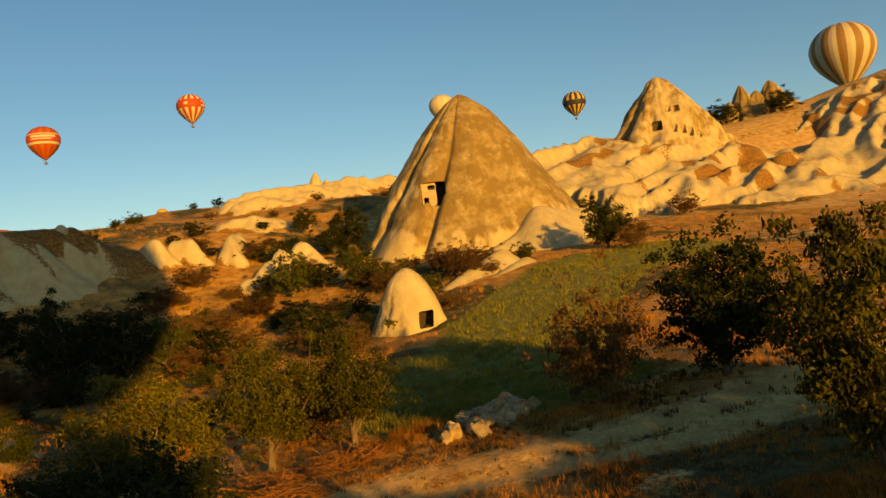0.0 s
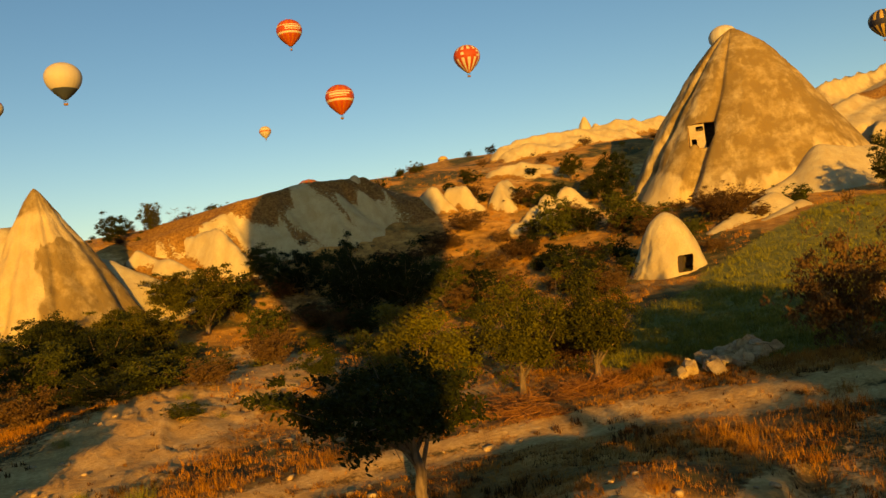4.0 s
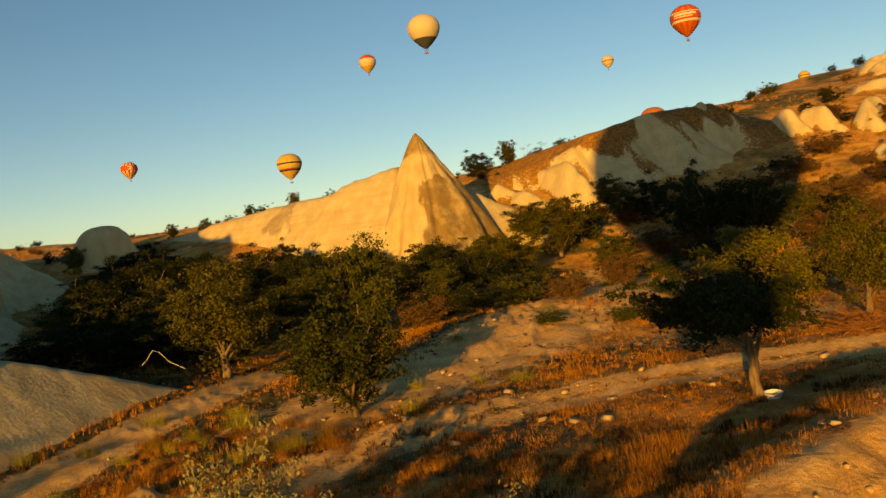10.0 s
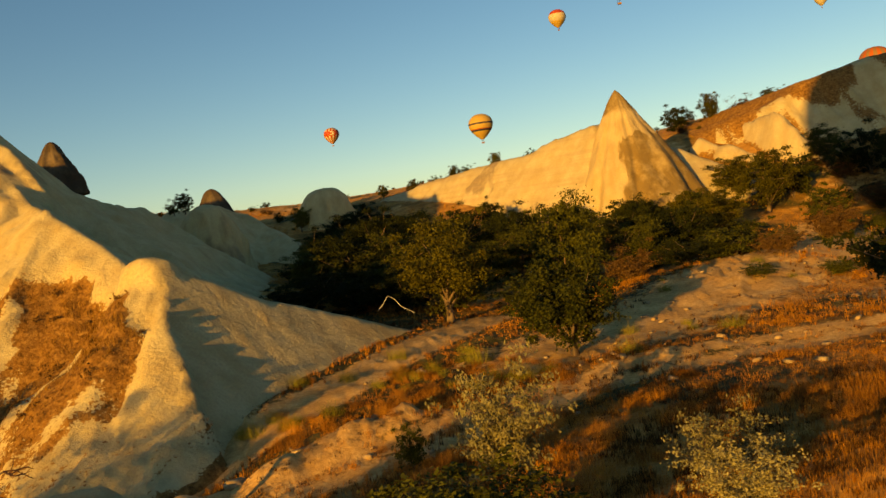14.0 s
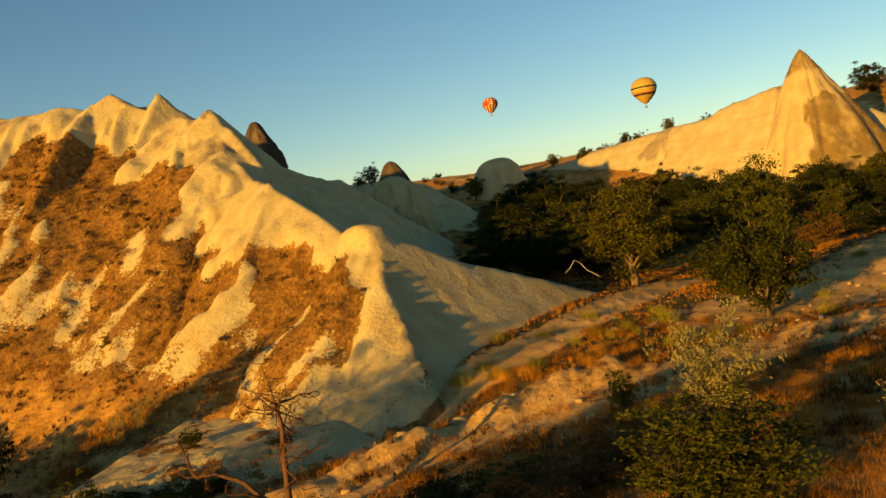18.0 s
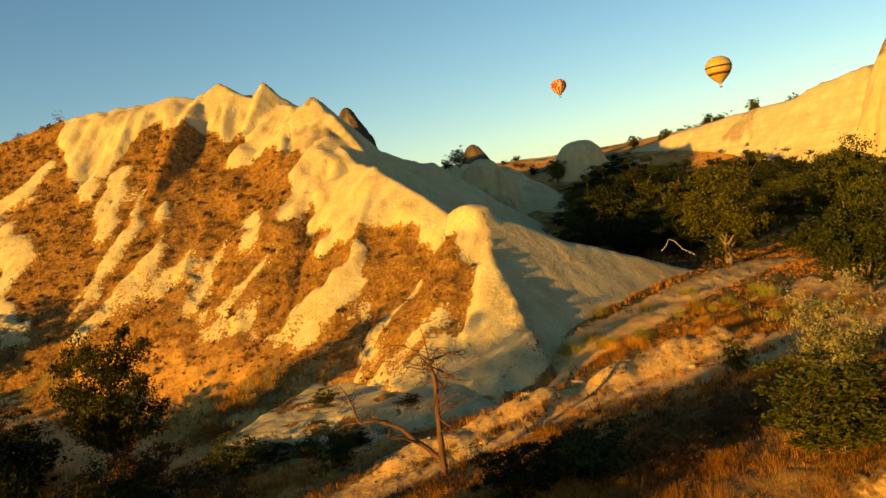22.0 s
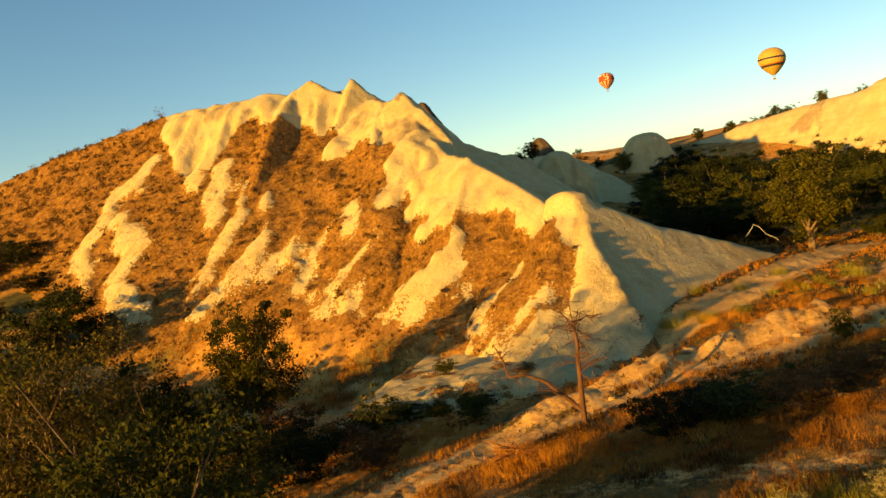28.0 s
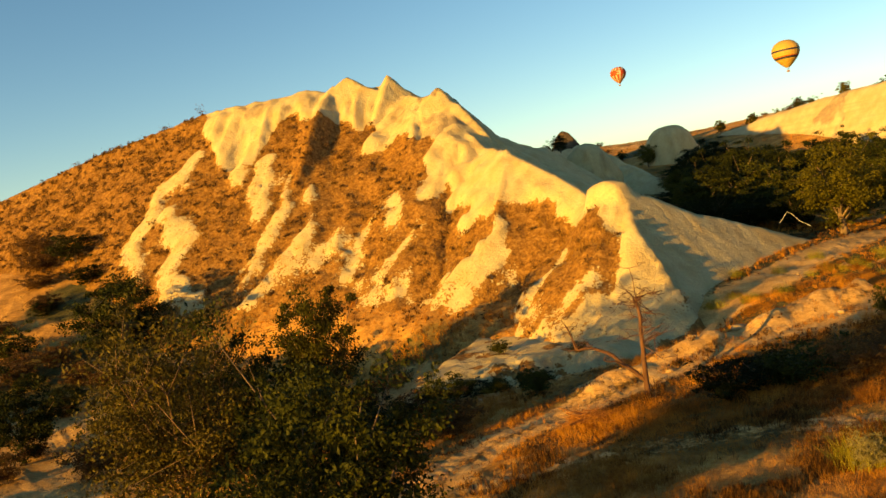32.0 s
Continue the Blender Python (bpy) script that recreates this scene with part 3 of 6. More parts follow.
# white slabs beside it
for k, (a, b, w) in enumerate((((77.2, 53.6, 13.2), (68.4, 54.6, 10.2), 0.8), ((78, 51.3, 12.0), (67.6, 51.6, 9.3), 0.8))):
    tagged(part("tuff_slab", sheet("tuff_slab", (65, 82, 47, 58), 0.3, lambda x, y, a=a, b=b: spine(x, y, (a, b), 1.0, 0.9, w) + 0.4 * fbm(x / 2, y / 2, 3 + k, 4), plain_cover, M_PALE)), "long smooth white tuff slab lying on the slope", "rock formation")
# the second cone, with dovecote niches
cone2 = rock_cone("rock_cone", 168.8, 66.1, 25.5, 21.8, 15.5, 17.0, M_CRUST, "pointed tuff cone with rows of carved niches", turn=200, power=0.86, tip=0.09, flute=0.22, seed=11, knobs=0.10, detail=2.2, folds=((-50, 8, 0.2, 5), (20, 10, 0.06, 0), (-15, 6, 0.1, 0)), crust=lambda a, u: 0.02 - 0.35 * sstep(0.25, 0.05, u) + 0.3 * sstep(60, 30, arc(a, -90)) - 0.25 * sstep(30, 12, arc(a, 10)) * sstep(0.3, 0.4, u), res=(220, 120))
for dx, dy, hh, rr, sd in ((-1.5, 3.6, 13.5, 6.4, 21), (2.2, -2.6, 13.8, 7.4, 22), (-4, 6, 9.5, 5.0, 23), (4.5, -6.5, 9.0, 6.0, 24), (0.2, 0.4, 11.5, 7.0, 25)):
    rock_cone("rock_pinnacle", 214.5 + dx, 56.9 + dy, 36.5, hh, rr, rr, M_CRUST, "dark craggy pinnacle on the skyline", power=0.9, tip=0.07, flute=0.4, seed=sd, sides=2.3, knobs=0.14, detail=2.0, res=(110, 60), crust=lambda a, u: 0.45 * sstep(130, 80, arc(a, 150)) - 0.05 + 0 * u)
# badlands below the second cone
BAD = [((168.3, 64.2, 33.4), (143.8, 63.1, 25.2), (119.8, 57.8, 17.5)), ((167.4, 55.5, 27.5), (146.6, 54.2, 21.6), (121.8, 51.6, 15.6)), ((175.9, 43.5, 27.3), (152.5, 45.8, 22.8), (128.2, 45.9, 16.1)),
       ((200.9, 28.3, 36.1), (179.9, 37.8, 28.1), (159.8, 40.7, 22.7), (132.2, 40.4, 14.9)), ((173.9, 29.5, 21.1), (152.8, 33.6, 17.7), (136.1, 34.9, 14.1)),
       ((138.1, 79.4, 30.7), (158.6, 76.1, 35.2), (171, 63.8, 33.7), (179.1, 56.2, 29.8), (195.4, 46.7, 33.5), (210.7, 36.6, 41.1), (216, 29, 43.8))]


def badland_shape(x, y):
    """A pale apron that ends in a fluted curtain above the meadow."""
    roof = np.max([spine(x, y, p, 0.45, 0.45, 0.5) for p in BAD], 0)
    rough = 8.0 * np.abs(fbm(x / 18, (y + 0.1 * x) / 5.0, 5, 2)) + 2.6 * np.abs(fbm(x / 5, y / 5, 2, 2)) - 0.9
    edge = np.interp(y, (26, 34, 40, 46, 52, 58, 66), (141, 137, 133, 129, 124, 121, 121)) + 20 * np.abs(fbm(y / 2.6, x / 40, 11, 2)) - 1.5
    return roof - rough - 1.25 * np.clip(edge - x, 0, 30) + 1.4


tagged(part("badland_slope", sheet("badland_slope", (108, 225, 20, 90), 0.55, badland_shape,
      lambda x, y, z, g: np.column_stack([0.8 * sstep(0.04, 0.16, fbm(x / 9, y / 5, 7, 4)) * sstep(-1, 4, x - 128), 0.45 * sstep(0.0, 0.2, fbm(x / 5, y / 5, 17, 3)), 0 * x]), M_PALE, 0.8)), "fluted white and ochre tuff badlands on the hillside", "rock formation")
# the ruined castle rock
for dx, dy, hh, rr, sd in ((0, 0, 7.4, 2.6, 31), (-1.5, 2.2, 4.6, 3.6, 32), (1.6, -2.2, 4.8, 3.0, 33), (-4.0, 5.6, 2.6, 4.4, 34), (3.0, -4.6, 2.4, 3.4, 35)):
    rock_cone("castle_rock", 153.8 + dx, 151.7 + dy, ground_height(153.8 + dx, 151.7 + dy) - 0.6, hh, rr, rr, M_PALE, "distant jagged tuff spire on the hilltop", power=0.9, tip=0.2, flute=0.25, seed=sd, sides=2.2, res=(70, 40))
# white cliff, its pointed cone and the slab beside it
WALL = ((13.5, 91.5, 18.2), (6.1, 96, 16.6), (1, 100.4, 16), (-5.8, 106.3, 15.6), (-16.4, 114.1, 13.7), (-26, 120, 12.5))
tagged(part("white_cliff", sheet("white_cliff", (-30, 18, 84, 130), 0.4, lambda x, y: np.minimum(spine(x, y, WALL, 0.12, 1.35, 1.2) + 1.3 * (0.2 - np.abs(fbm(x / 5, y / 5, 2, 4))) + 0.3 * fbm(x, y, 3, 3), 1e3),
      lambda x, y, z, g: np.column_stack([0.9 * sstep(0.3, 3.0, (x - 13.5) * 0.62 + (y - 92.5) * 0.79), 0.8 * sstep(0.08, 0.22, fbm(x / 4, y / 4, 19, 4)), 0 * x]), M_CLIFF)), "long white tuff cliff in the morning sun", "cliff")
rock_cone("rock_cone", 15.8, 88.9, 8.6, 13.0, 7.4, 7.4, M_CRUST, "pointed tuff cone with a dark weathered face", turn=262, power=0.92, tip=0.04, flute=0.09, seed=8, knobs=0.06, folds=((82, 30, -0.15, 0), (-85, 34, 0.16, 0), (-32, 7, 0.12, 0), (6, 5, 0.07, 8), (62, 8, 0.10, 0)),
          crust=lambda a, u: -0.50 + 1.25 * sstep(56, 30, arc(a, 40) + 16 * fbm(a / 9, u * 7, 2, 3)) * sstep(0.66, 0.5, u + 0.2 * fbm(a / 12, u * 4, 4, 3)) + 0.7 * sstep(0.62, 0.85, u), res=(220, 130))
SLAB = ((16, 91.5, 17), (21.9, 90.9, 14.3), (26.5, 89.7, 11.8), (28, 89, 9))
tagged(part("tuff_slab", sheet("tuff_slab", (14, 31, 83, 97), 0.35, lambda x, y: spine(x, y, SLAB, 1.4, 0.8, 1.0) + 0.6 * fbm(x / 2.5, y / 2.5, 6, 4), plain_cover, M_CLIFF)), "white tuff slab beside the pointed cone", "rock formation")
# the fluted cliff under the hill crest
CLIFF = ((33, 101, 14.5), (36, 103, 17.5), (42.9, 104.1, 20.3), (51.5, 104, 22.1), (59.3, 104.1, 22.4), (63.3, 101, 19.9), (68, 97.5, 16.5))
tagged(part("fluted_cliff", sheet("fluted_cliff", (28, 74, 86, 122), 0.35, lambda x, y: spine(x, y, CLIFF, 1.05, 0.16, 0.9) - 8.0 * np.abs(fbm((x + 0.25 * y) / 5.2, y / 16, 2, 2)) * sstep(105, 101, y) + 0.9 - 1.6 * np.abs(fbm((x + 0.25 * y) / 1.5, y / 9, 7, 2)) * sstep(105, 101, y) + 0.3 * fbm(x, y, 3, 3),
      lambda x, y, z, g: np.column_stack([0.95 * np.maximum(np.maximum(sstep(100.9, 103.4, y + 11.0 * fbm(x / 2.6, y / 12, 1, 4) - 0.5), sstep(58, 63, x + 5 * fbm(x / 4, y / 4, 4, 3))), 0.8 * sstep(0.02, -0.06, np.abs(fbm((x + 0.25 * y) / 4.2, y / 16, 2, 3)) - 0.05) * sstep(94, 98, y)), 0.12 * sstep(-0.1, 0.2, fbm(x / 3, y / 8, 9, 3)), 0 * x]), M_RIDGE)), "fluted pale tuff cliff below a grassy hill crest", "cliff")


def outcrop(pts, fall, seed, label="smooth white tuff outcrop on the grassy hillside"):
    """A bare patch of tuff that breaks out of the hillside along pts."""
    xs, ys = [p[0] for p in pts], [p[1] for p in pts]

    def shape(x, y):
        return spine(x, y, pts, fall * 1.45, fall * 1.05, 0.3) + 1.9 * fbm(x / 3, y / 3, seed, 4) - 2.6 * np.abs(fbm((x + 0.5 * y) / 2.4, y / 7, seed + 4, 2)) + 0.7

    def cover(x, y, z, g):
        d, _, _ = polyline(x, y, pts)
        return np.column_stack([0.95 * sstep(0.9, -0.2, z - g + 1.6 * fbm(x / 1.5, y / 1.5, seed, 3)), 0 * x, 0 * x])

    ob = part("tuff_outcrop", sheet("tuff_outcrop", (min(xs) - 7, max(xs) + 7, min(ys) - 7, max(ys) + 7), 0.35, shape, cover, M_PALE, 0.3))
    return tagged(ob, label, "rock formation", "white outcrops on the hillside")


def on_land(*pts):
    return tuple((x, y, ground_height(x, y) + h) for x, y, h in pts)


outcrop(on_land((33.7, 103, 1.2), (36.0, 97, 3.4), (37.2, 92.5, 1.2)), 1.3, 41)
outcrop(on_land((21.5, 92, 1.6), (24.5, 91, 1.8), (27, 90, 0.6)), 1.2, 42)
outcrop(on_land((27.5, 101, 0.9), (30, 98, 1.2), (31.5, 95, 0.5)), 0.9, 43)
outcrop(on_land((66.6, 100.5, 1.6), (67.6, 98, 2.6), (68, 96.3, 1.0)), 1.6, 44)
outcrop(on_land((70, 98.5, 1.8), (70.8, 95.8, 2.6), (71, 93.6, 0.8)), 1.6, 45)
outcrop(on_land((77.5, 94.5, 2.2), (75, 93.2, 3.0), (73.8, 91, 1.2)), 1.3, 46)
outcrop(on_land((77, 81.5, 2.6), (72, 82, 3.0), (67.5, 82.5, 1.0)), 1.15, 47)
outcrop(on_land((112, 136, 2.4), (122, 127, 3.6), (131, 119, 2.4)), 0.75, 48, "broad white tuff slope under the hilltop")
outcrop(on_land((141, 142, 2.2), (148, 135, 3.0), (158, 128, 2.0)), 0.7, 49, "broad white tuff slope under the hilltop")
outcrop(on_land((104, 125, 1.4), (109, 121, 1.8), (113, 117, 0.8)), 0.7, 50)
outcrop(on_land((86, 108, 0.8), (92, 104, 1.2), (96, 101, 0.6)), 0.6, 51)
# teeth on the far saddle
rock_cone("rock_tooth", 58.3, 104.2, 20.6, 3.0, 1.3, 1.2, M_PALE, "small pale tuff stump on the hill crest", power=0.6, tip=0.4, flute=0.2, seed=66, res=(48, 30))
rock_cone("rock_tooth", -20.1, 101.5, 9.2, 7.3, 4.2, 3.4, M_RIDGE, "rounded pale tuff tooth on the saddle", power=0.42, tip=0.5, flute=0.12, seed=61, sides=2.3, res=(90, 60))
rock_cone("rock_tooth", -34.3, 102, 13.6, 4.9, 2.8, 2.2, M_DARK, "small dark caprock tooth on the saddle", power=0.8, tip=0.24, flute=0.35, knobs=0.16, detail=1.6, seed=62, sides=2.3, res=(80, 50), lean=(-0.6, 0))
rock_cone("rock_tooth", -41.0, 76.6, 18.4, 4.9, 2.0, 1.8, M_DARK, "dark leaning caprock tooth on the ridge", power=0.7, tip=0.3, flute=0.35, seed=63, sides=2.8, knobs=0.16, detail=1.6, res=(80, 50), lean=(-0.6, 0))
rock_cone("rock_tooth", -25.0, 70.2, 8.4, 6.2, 3.8, 3.2, M_RIDGE, "blunt pale tuff knob with a dark streaked side", power=0.6, tip=0.4, flute=0.2, seed=64, sides=2.3, knobs=0.1, res=(100, 60), crust=lambda a, u: 0.55 * sstep(60, 30, arc(a, 300)) + 0 * u)
# the near ridge
CREST = ((-11.5, 29.5, 3.0), (-13.4, 31.7, 5.55), (-14.9, 34.0, 7.8), (-15.8, 37.1, 9.9), (-18.5, 40, 9.5), (-22, 43, 11.8), (-25.8, 45, 14.1), (-28.5, 48.5, 14.9), (-31.5, 51, 17.9), (-34.1, 53.8, 20.8), (-36.2, 54.8, 21.0), (-38.2, 56.2, 21.8), (-40.3, 57.3, 23.3), (-41.8, 57, 23.2), (-43.4, 56.6, 24.0), (-45.5, 55.8, 23.7), (-48, 55, 24.2), (-52, 54, 24.1), (-58, 53.3, 24.1), (-72, 52.7, 22.6), (-95, 52, 19), (-125, 52, 14))
SPURS = (((-16.1, 37.1, 10), (-12, 40, 7.2), (-8.9, 42.9, 5.1), (-3.5, 46.5, 3.2)), ((-33.6, 53.4, 19.5), (-31.3, 54, 17.5), (-30.5, 56, 17.1), (-29.1, 59, 15.9), (-27.5, 62, 14.5), (-25.4, 66, 12.1)), ((-40.3, 57.3, 22.5), (-42, 70, 19.5), (-41, 80, 17.2), (-37, 90, 15), (-30, 99, 13)), ((-33, 84, 15.6), (-29.3, 90, 15.2), (-24.3, 88, 12.3), (-20.6, 84, 9.8)))
# where the white stone gives way to grass: depth below the crest along its run
BAND_RUN = (0, 4, 8, 9.5, 11.5, 14, 18, 21, 24, 27, 29, 30.3, 31.4, 34, 35.2, 36.2, 37.2, 40, 42.6, 44, 45.6, 47, 48, 49.4, 51, 52, 53, 54, 56.5, 59.1, 60.6, 62, 140)
BAND_DEEP = (0.8, 1.0, 1.4, 2.8, 2.3, 1.4, 1.8, 3.2, 4.4, 3.4, 3.0, 2.6, 4.2, 4.4, 5.0, 6.3, 4.6, 4.4, 5.6, 5.0, 4.3, 4.7, 5.6, 3.0, 3.3, 4.9, 7.2, 7.6, 6.4, 3.0, -0.6, -2, -3)
BLOCK = ((-32.4, 49.5), (-30.9, 48.3), (-30.3, 44.8), (-31.1, 43.2), (-33.2, 43.1), (-33.4, 45.7), (-33.1, 48.1))
FACET = ((-31.4, 49.8), (-28.5, 48.2), (-25.2, 45.0), (-22.5, 43.3), (-19.7, 40.9), (-21.8, 41.3), (-24.2, 41.2), (-25.8, 40.1), (-27.7, 38.9), (-28.5, 40.5), (-27.9, 40.8), (-29.5, 42.4), (-30.4, 41.9), (-30.6, 43.8), (-29.7, 45.1))
LONG_RIB = ((-24.9, 39.1), (-24.1, 37.1), (-24.7, 34.9), (-26.8, 33.1), (-26.8, 30.3), (-29.0, 28.6), (-30.3, 30.2), (-30.1, 34.0), (-28.5, 35.5), (-26.4, 37.1))
NOSE = ((-15.5, 34.8), (-13.6, 31.8), (-11, 29), (-12.0, 27.5), (-14.1, 26.4), (-17.2, 25.6), (-19.4, 26.6), (-18.2, 29.6), (-16.6, 30.2), (-15.6, 31.6), (-15.4, 33.5))
RIBS = (((-57.1, 47.8, 0.36), (-57.6, 45.7, 0.71), (-59.2, 44.8, 0.46), (-58.5, 41.9, 0.44), (-59.0, 39.6, 0.52), (-55.8, 36.4, 0.27)), ((-56.7, 42.0, 0.39), (-53.0, 39.6, 0.69), (-53.0, 36.8, 0.66), (-51.1, 35.0, 0.51), (-48.0, 34.2, 0.25)), ((-48.8, 47.4, 0.3), (-48.4, 45.1, 0.8), (-46.4, 41.5, 0.6), (-46.4, 41.2, 0.23)),
        ((-45.4, 44.9, 0.14), (-44.5, 42.3, 0.32), (-44.8, 40.1, 0.57), (-45.1, 37.9, 0.56), (-45.5, 35.9, 0.29)), ((-41.8, 42.2, 0.18), (-41.9, 39.5, 0.52), (-42.8, 37.4, 0.59), (-44.4, 35.1, 0.29)), ((-36.8, 41.2, 0.17), (-37.3, 39.5, 0.54), (-36.6, 37.7, 0.53), (-35.6, 36.5, 0.2)), ((-32.4, 40.6, 0.21), (-33.2, 38.8, 0.52), (-33.9, 36.5, 0.58), (-34.0, 34.9, 0.42)),
        ((-43.0, 44.6, 0.19), (-42.7, 43.5, 0.23)), ((-34.8, 43.3, 0.5), (-34.3, 41.6, 0.63)), ((-51.1, 45.9, 0.39), (-50.3, 45.1, 0.24)), ((-39.3, 40.3, 0.13), (-40.0, 38.2, 0.25)), ((-28.7, 35.9, 0.15), (-30.2, 33.4, 0.25), (-31.5, 32.4, 0.32)), ((-17, 30.5, 0.4), (-20, 28.2, 0.7), (-24, 26.4, 0.8)), ((-16.5, 28.0, 0.5), (-19.5, 26.4, 0.8), (-23.5, 24.8, 0.6)), ((-19.5, 34.5, 0.12), (-21, 31.5, 0.3), (-23, 29.3, 0.25)))
# x, y, height, fall, turn and length of the peaks on it
PEAKS = ((-43.9, 56.0, 25.0, 0.85, 20, 2.0), (-45.2, 55.4, 24.4, 0.8, 65, 1.8), (-39.9, 56.8, 24.4, 1.2, 50, 1.3), (-33.7, 53.2, 21.7, 1.1, 10, 1.4), (-36.0, 54.0, 21.2, 1.0, 70, 1.6), (-31.9, 51.0, 18.3, 1.2, 35, 1.2), (-25.4, 44.8, 14.3, 1.0, 60, 1.6))


FLANK = ((-11.2, 28.5), (-13.4, 31.7), (-14.9, 34.0), (-15.8, 37.1), (-12, 40.0), (-8.9, 42.9), (-3.5, 46.5), (-4, 41), (-7, 33))


def inside(x, y, poly):
    """Metres inside a closed outline, negative outside it."""
    best, hits = np.full(np.shape(x), 1e9), np.zeros(np.shape(x), int)
    for (ax, ay), (bx, by) in zip(poly, poly[1:] + poly[:1]):
        dx, dy = bx - ax, by - ay
        t = np.clip(((x - ax) * dx + (y - ay) * dy) / (dx * dx + dy * dy), 0, 1)
        best = np.minimum(best, np.hypot(x - ax - t * dx, y - ay - t * dy))
        cross = (ay > y) != (by > y)
        hits = hits + (cross & (x < ax + (y - ay) / np.where(dy == 0, 1e-9, dy) * dx))
    return np.where(hits % 2 == 1, best, -best)


def run_of(x, y):
    return (-0.8 * x + 0.6 * y) / 1.3


def ridge_stone(x, y):
    """Metres inside the bare stone: crest band and great facets, then the thin ribs."""
    d, _, run = polyline(x, y, CREST)
    rag = 1.0 * fbm(x / 0.9, y / 0.9, 4, 4) + 1.1 * fbm(x / 3.0, y / 3.0, 6, 2) + 0.9 * fbm(run_of(x, y), y / 9, 8, 2)
    band = np.interp(run, BAND_RUN, BAND_DEEP) - d
    for poly, trim in ((BLOCK, 0), (FACET, 0.1), (LONG_RIB, 0.1), (NOSE, 0.1)):
        band = np.maximum(band, inside(x, y, poly) - trim)
    ribs = np.full(np.shape(x), -9.0)
    for p in RIBS:
        k, wide, _ = polyline(x, y, p)
        wide = wide * (1.25 if p[0][0] < -55 else 0.95)
        ribs = np.maximum(ribs, wide - k)
    a, b = -0.8 * x + 0.6 * y, 0.6 * x + 0.8 * y
    streak = fbm(a / 0.8, b / 6, 14, 3)
    return band + rag, ribs + 0.2 + 1.7 * streak + 0.45 * fbm(x / 0.6, y / 0.6, 24, 3), d, run


def ridge_shape(x, y):
    band, ribs, d, run = ridge_stone(x, y)
    a, b = -0.8 * x + 0.6 * y, 0.6 * x + 0.8 * y
    warp = 0.9 * fbm(x / 4, y / 4, 7, 2)
    grow = sstep(0.2, 2.2, d)
    sunny = ridge_side(x, y)
    h = spine(x, y, CREST, 0.95, 0.90, 0.15)
    stone = sstep(-0.45, 0.55, band)
    # grass lies in hollows below the stone
    h = h + sunny * grow * (0.15 - 0.5 * (1 - stone) + 0.35 * sstep(-0.5, 0.35, ribs) * (1 - stone))
    # flutes with sharp arrises between them
    calm = 0.3 + 0.7 * sstep(11, 19, run)
    h = h - calm * stone * grow * (3.0 * np.abs(fbm((run + 0.5 * warp) / 2.6, d / 14, 2.0, 2)) * sstep(0.3, 3, d) + 1.2 * np.abs(fbm((run + warp) / 0.8, d / 6, 4.0, 2)) - 0.5)
    h = h - (1 - stone) * sunny * grow * (1.3 * np.abs(fbm((a + warp) / 4.5, b / 18, 2.0, 2)) - 0.15)
    for px, py, pz, fall, turn, wide in PEAKS:
        ex, ey = x - px + 0.3 * warp, y - py + 0.3 * warp
        c, s = math.cos(radians(turn)), math.sin(radians(turn))
        m = np.maximum(np.abs(c * ex + s * ey) / wide, np.abs(c * ey - s * ex)) + 0.25 * np.abs(fbm(x / 1.1, y / 1.1, turn, 2))
        h = np.maximum(h, pz - 0.9 * (1 - np.exp(-1.8 * m)) - 0.75 * fall * m - 0.2 * m * m)
    h = np.maximum(h, np.max([spine(x, y, p, 0.8, 0.8, 0.3) for p in SPURS], 0) - 2.2 * np.abs(fbm(x / 5, y / 5, 5, 2)) - 0.9 * np.abs(fbm(x / 1.6, y / 1.6, 8, 2)) + 0.3)
    # the plane that falls from the nose to the valley
    side = np.maximum(9.85 - 0.90 * (x + 15.8) + 0.49 * (y - 37.1), spine(x, y, SPURS[0], 1.4, 1.4, 0.2))
    side = np.minimum(side, spine(x, y, SPURS[0], 0.4, 0.4, 0.2) + 0.1) - 0.08 * np.abs(fbm(x / 4, y / 4, 23, 2))
    flank = inside(x, y, FLANK) > 0
    h = np.where(flank, side, h)
    # the block on the nose, with a blunt face towards the sun
    u, v = 0.88 * (x + 16.8) - 0.47 * (y - 37.1), -0.48 * (x + 16.8) - 0.88 * (y - 37.1)
    h = np.maximum(h, 10.35 - 0.22 * u * u - 1.5 * np.clip(np.abs(u) - 1.2, 0, 9) - 2.2 * np.clip(v - 0.45, 0, 9) - 1.1 * np.clip(-v - 0.6, 0, 30))
    rough = 0.5 * calm * fbm(x / 6, y / 6, 9, 2) * (0.15 + 0.85 * grow) + (0.14 + 0.3 * (1 - stone)) * fbm(x / 0.8, y / 0.8, 3, 3) - stone * (0.3 + 0.6 * sstep(15, 20, run)) * np.abs(fbm(x / 1.7, y / 1.7, 17, 2))
    return h + np.where(flank, 0.3, 1.0) * rough


def ridge_side(x, y):
    """1 on the sunny face, 0 behind the crest."""
    return (side_of(x, y, CREST) > 0) * 1.0


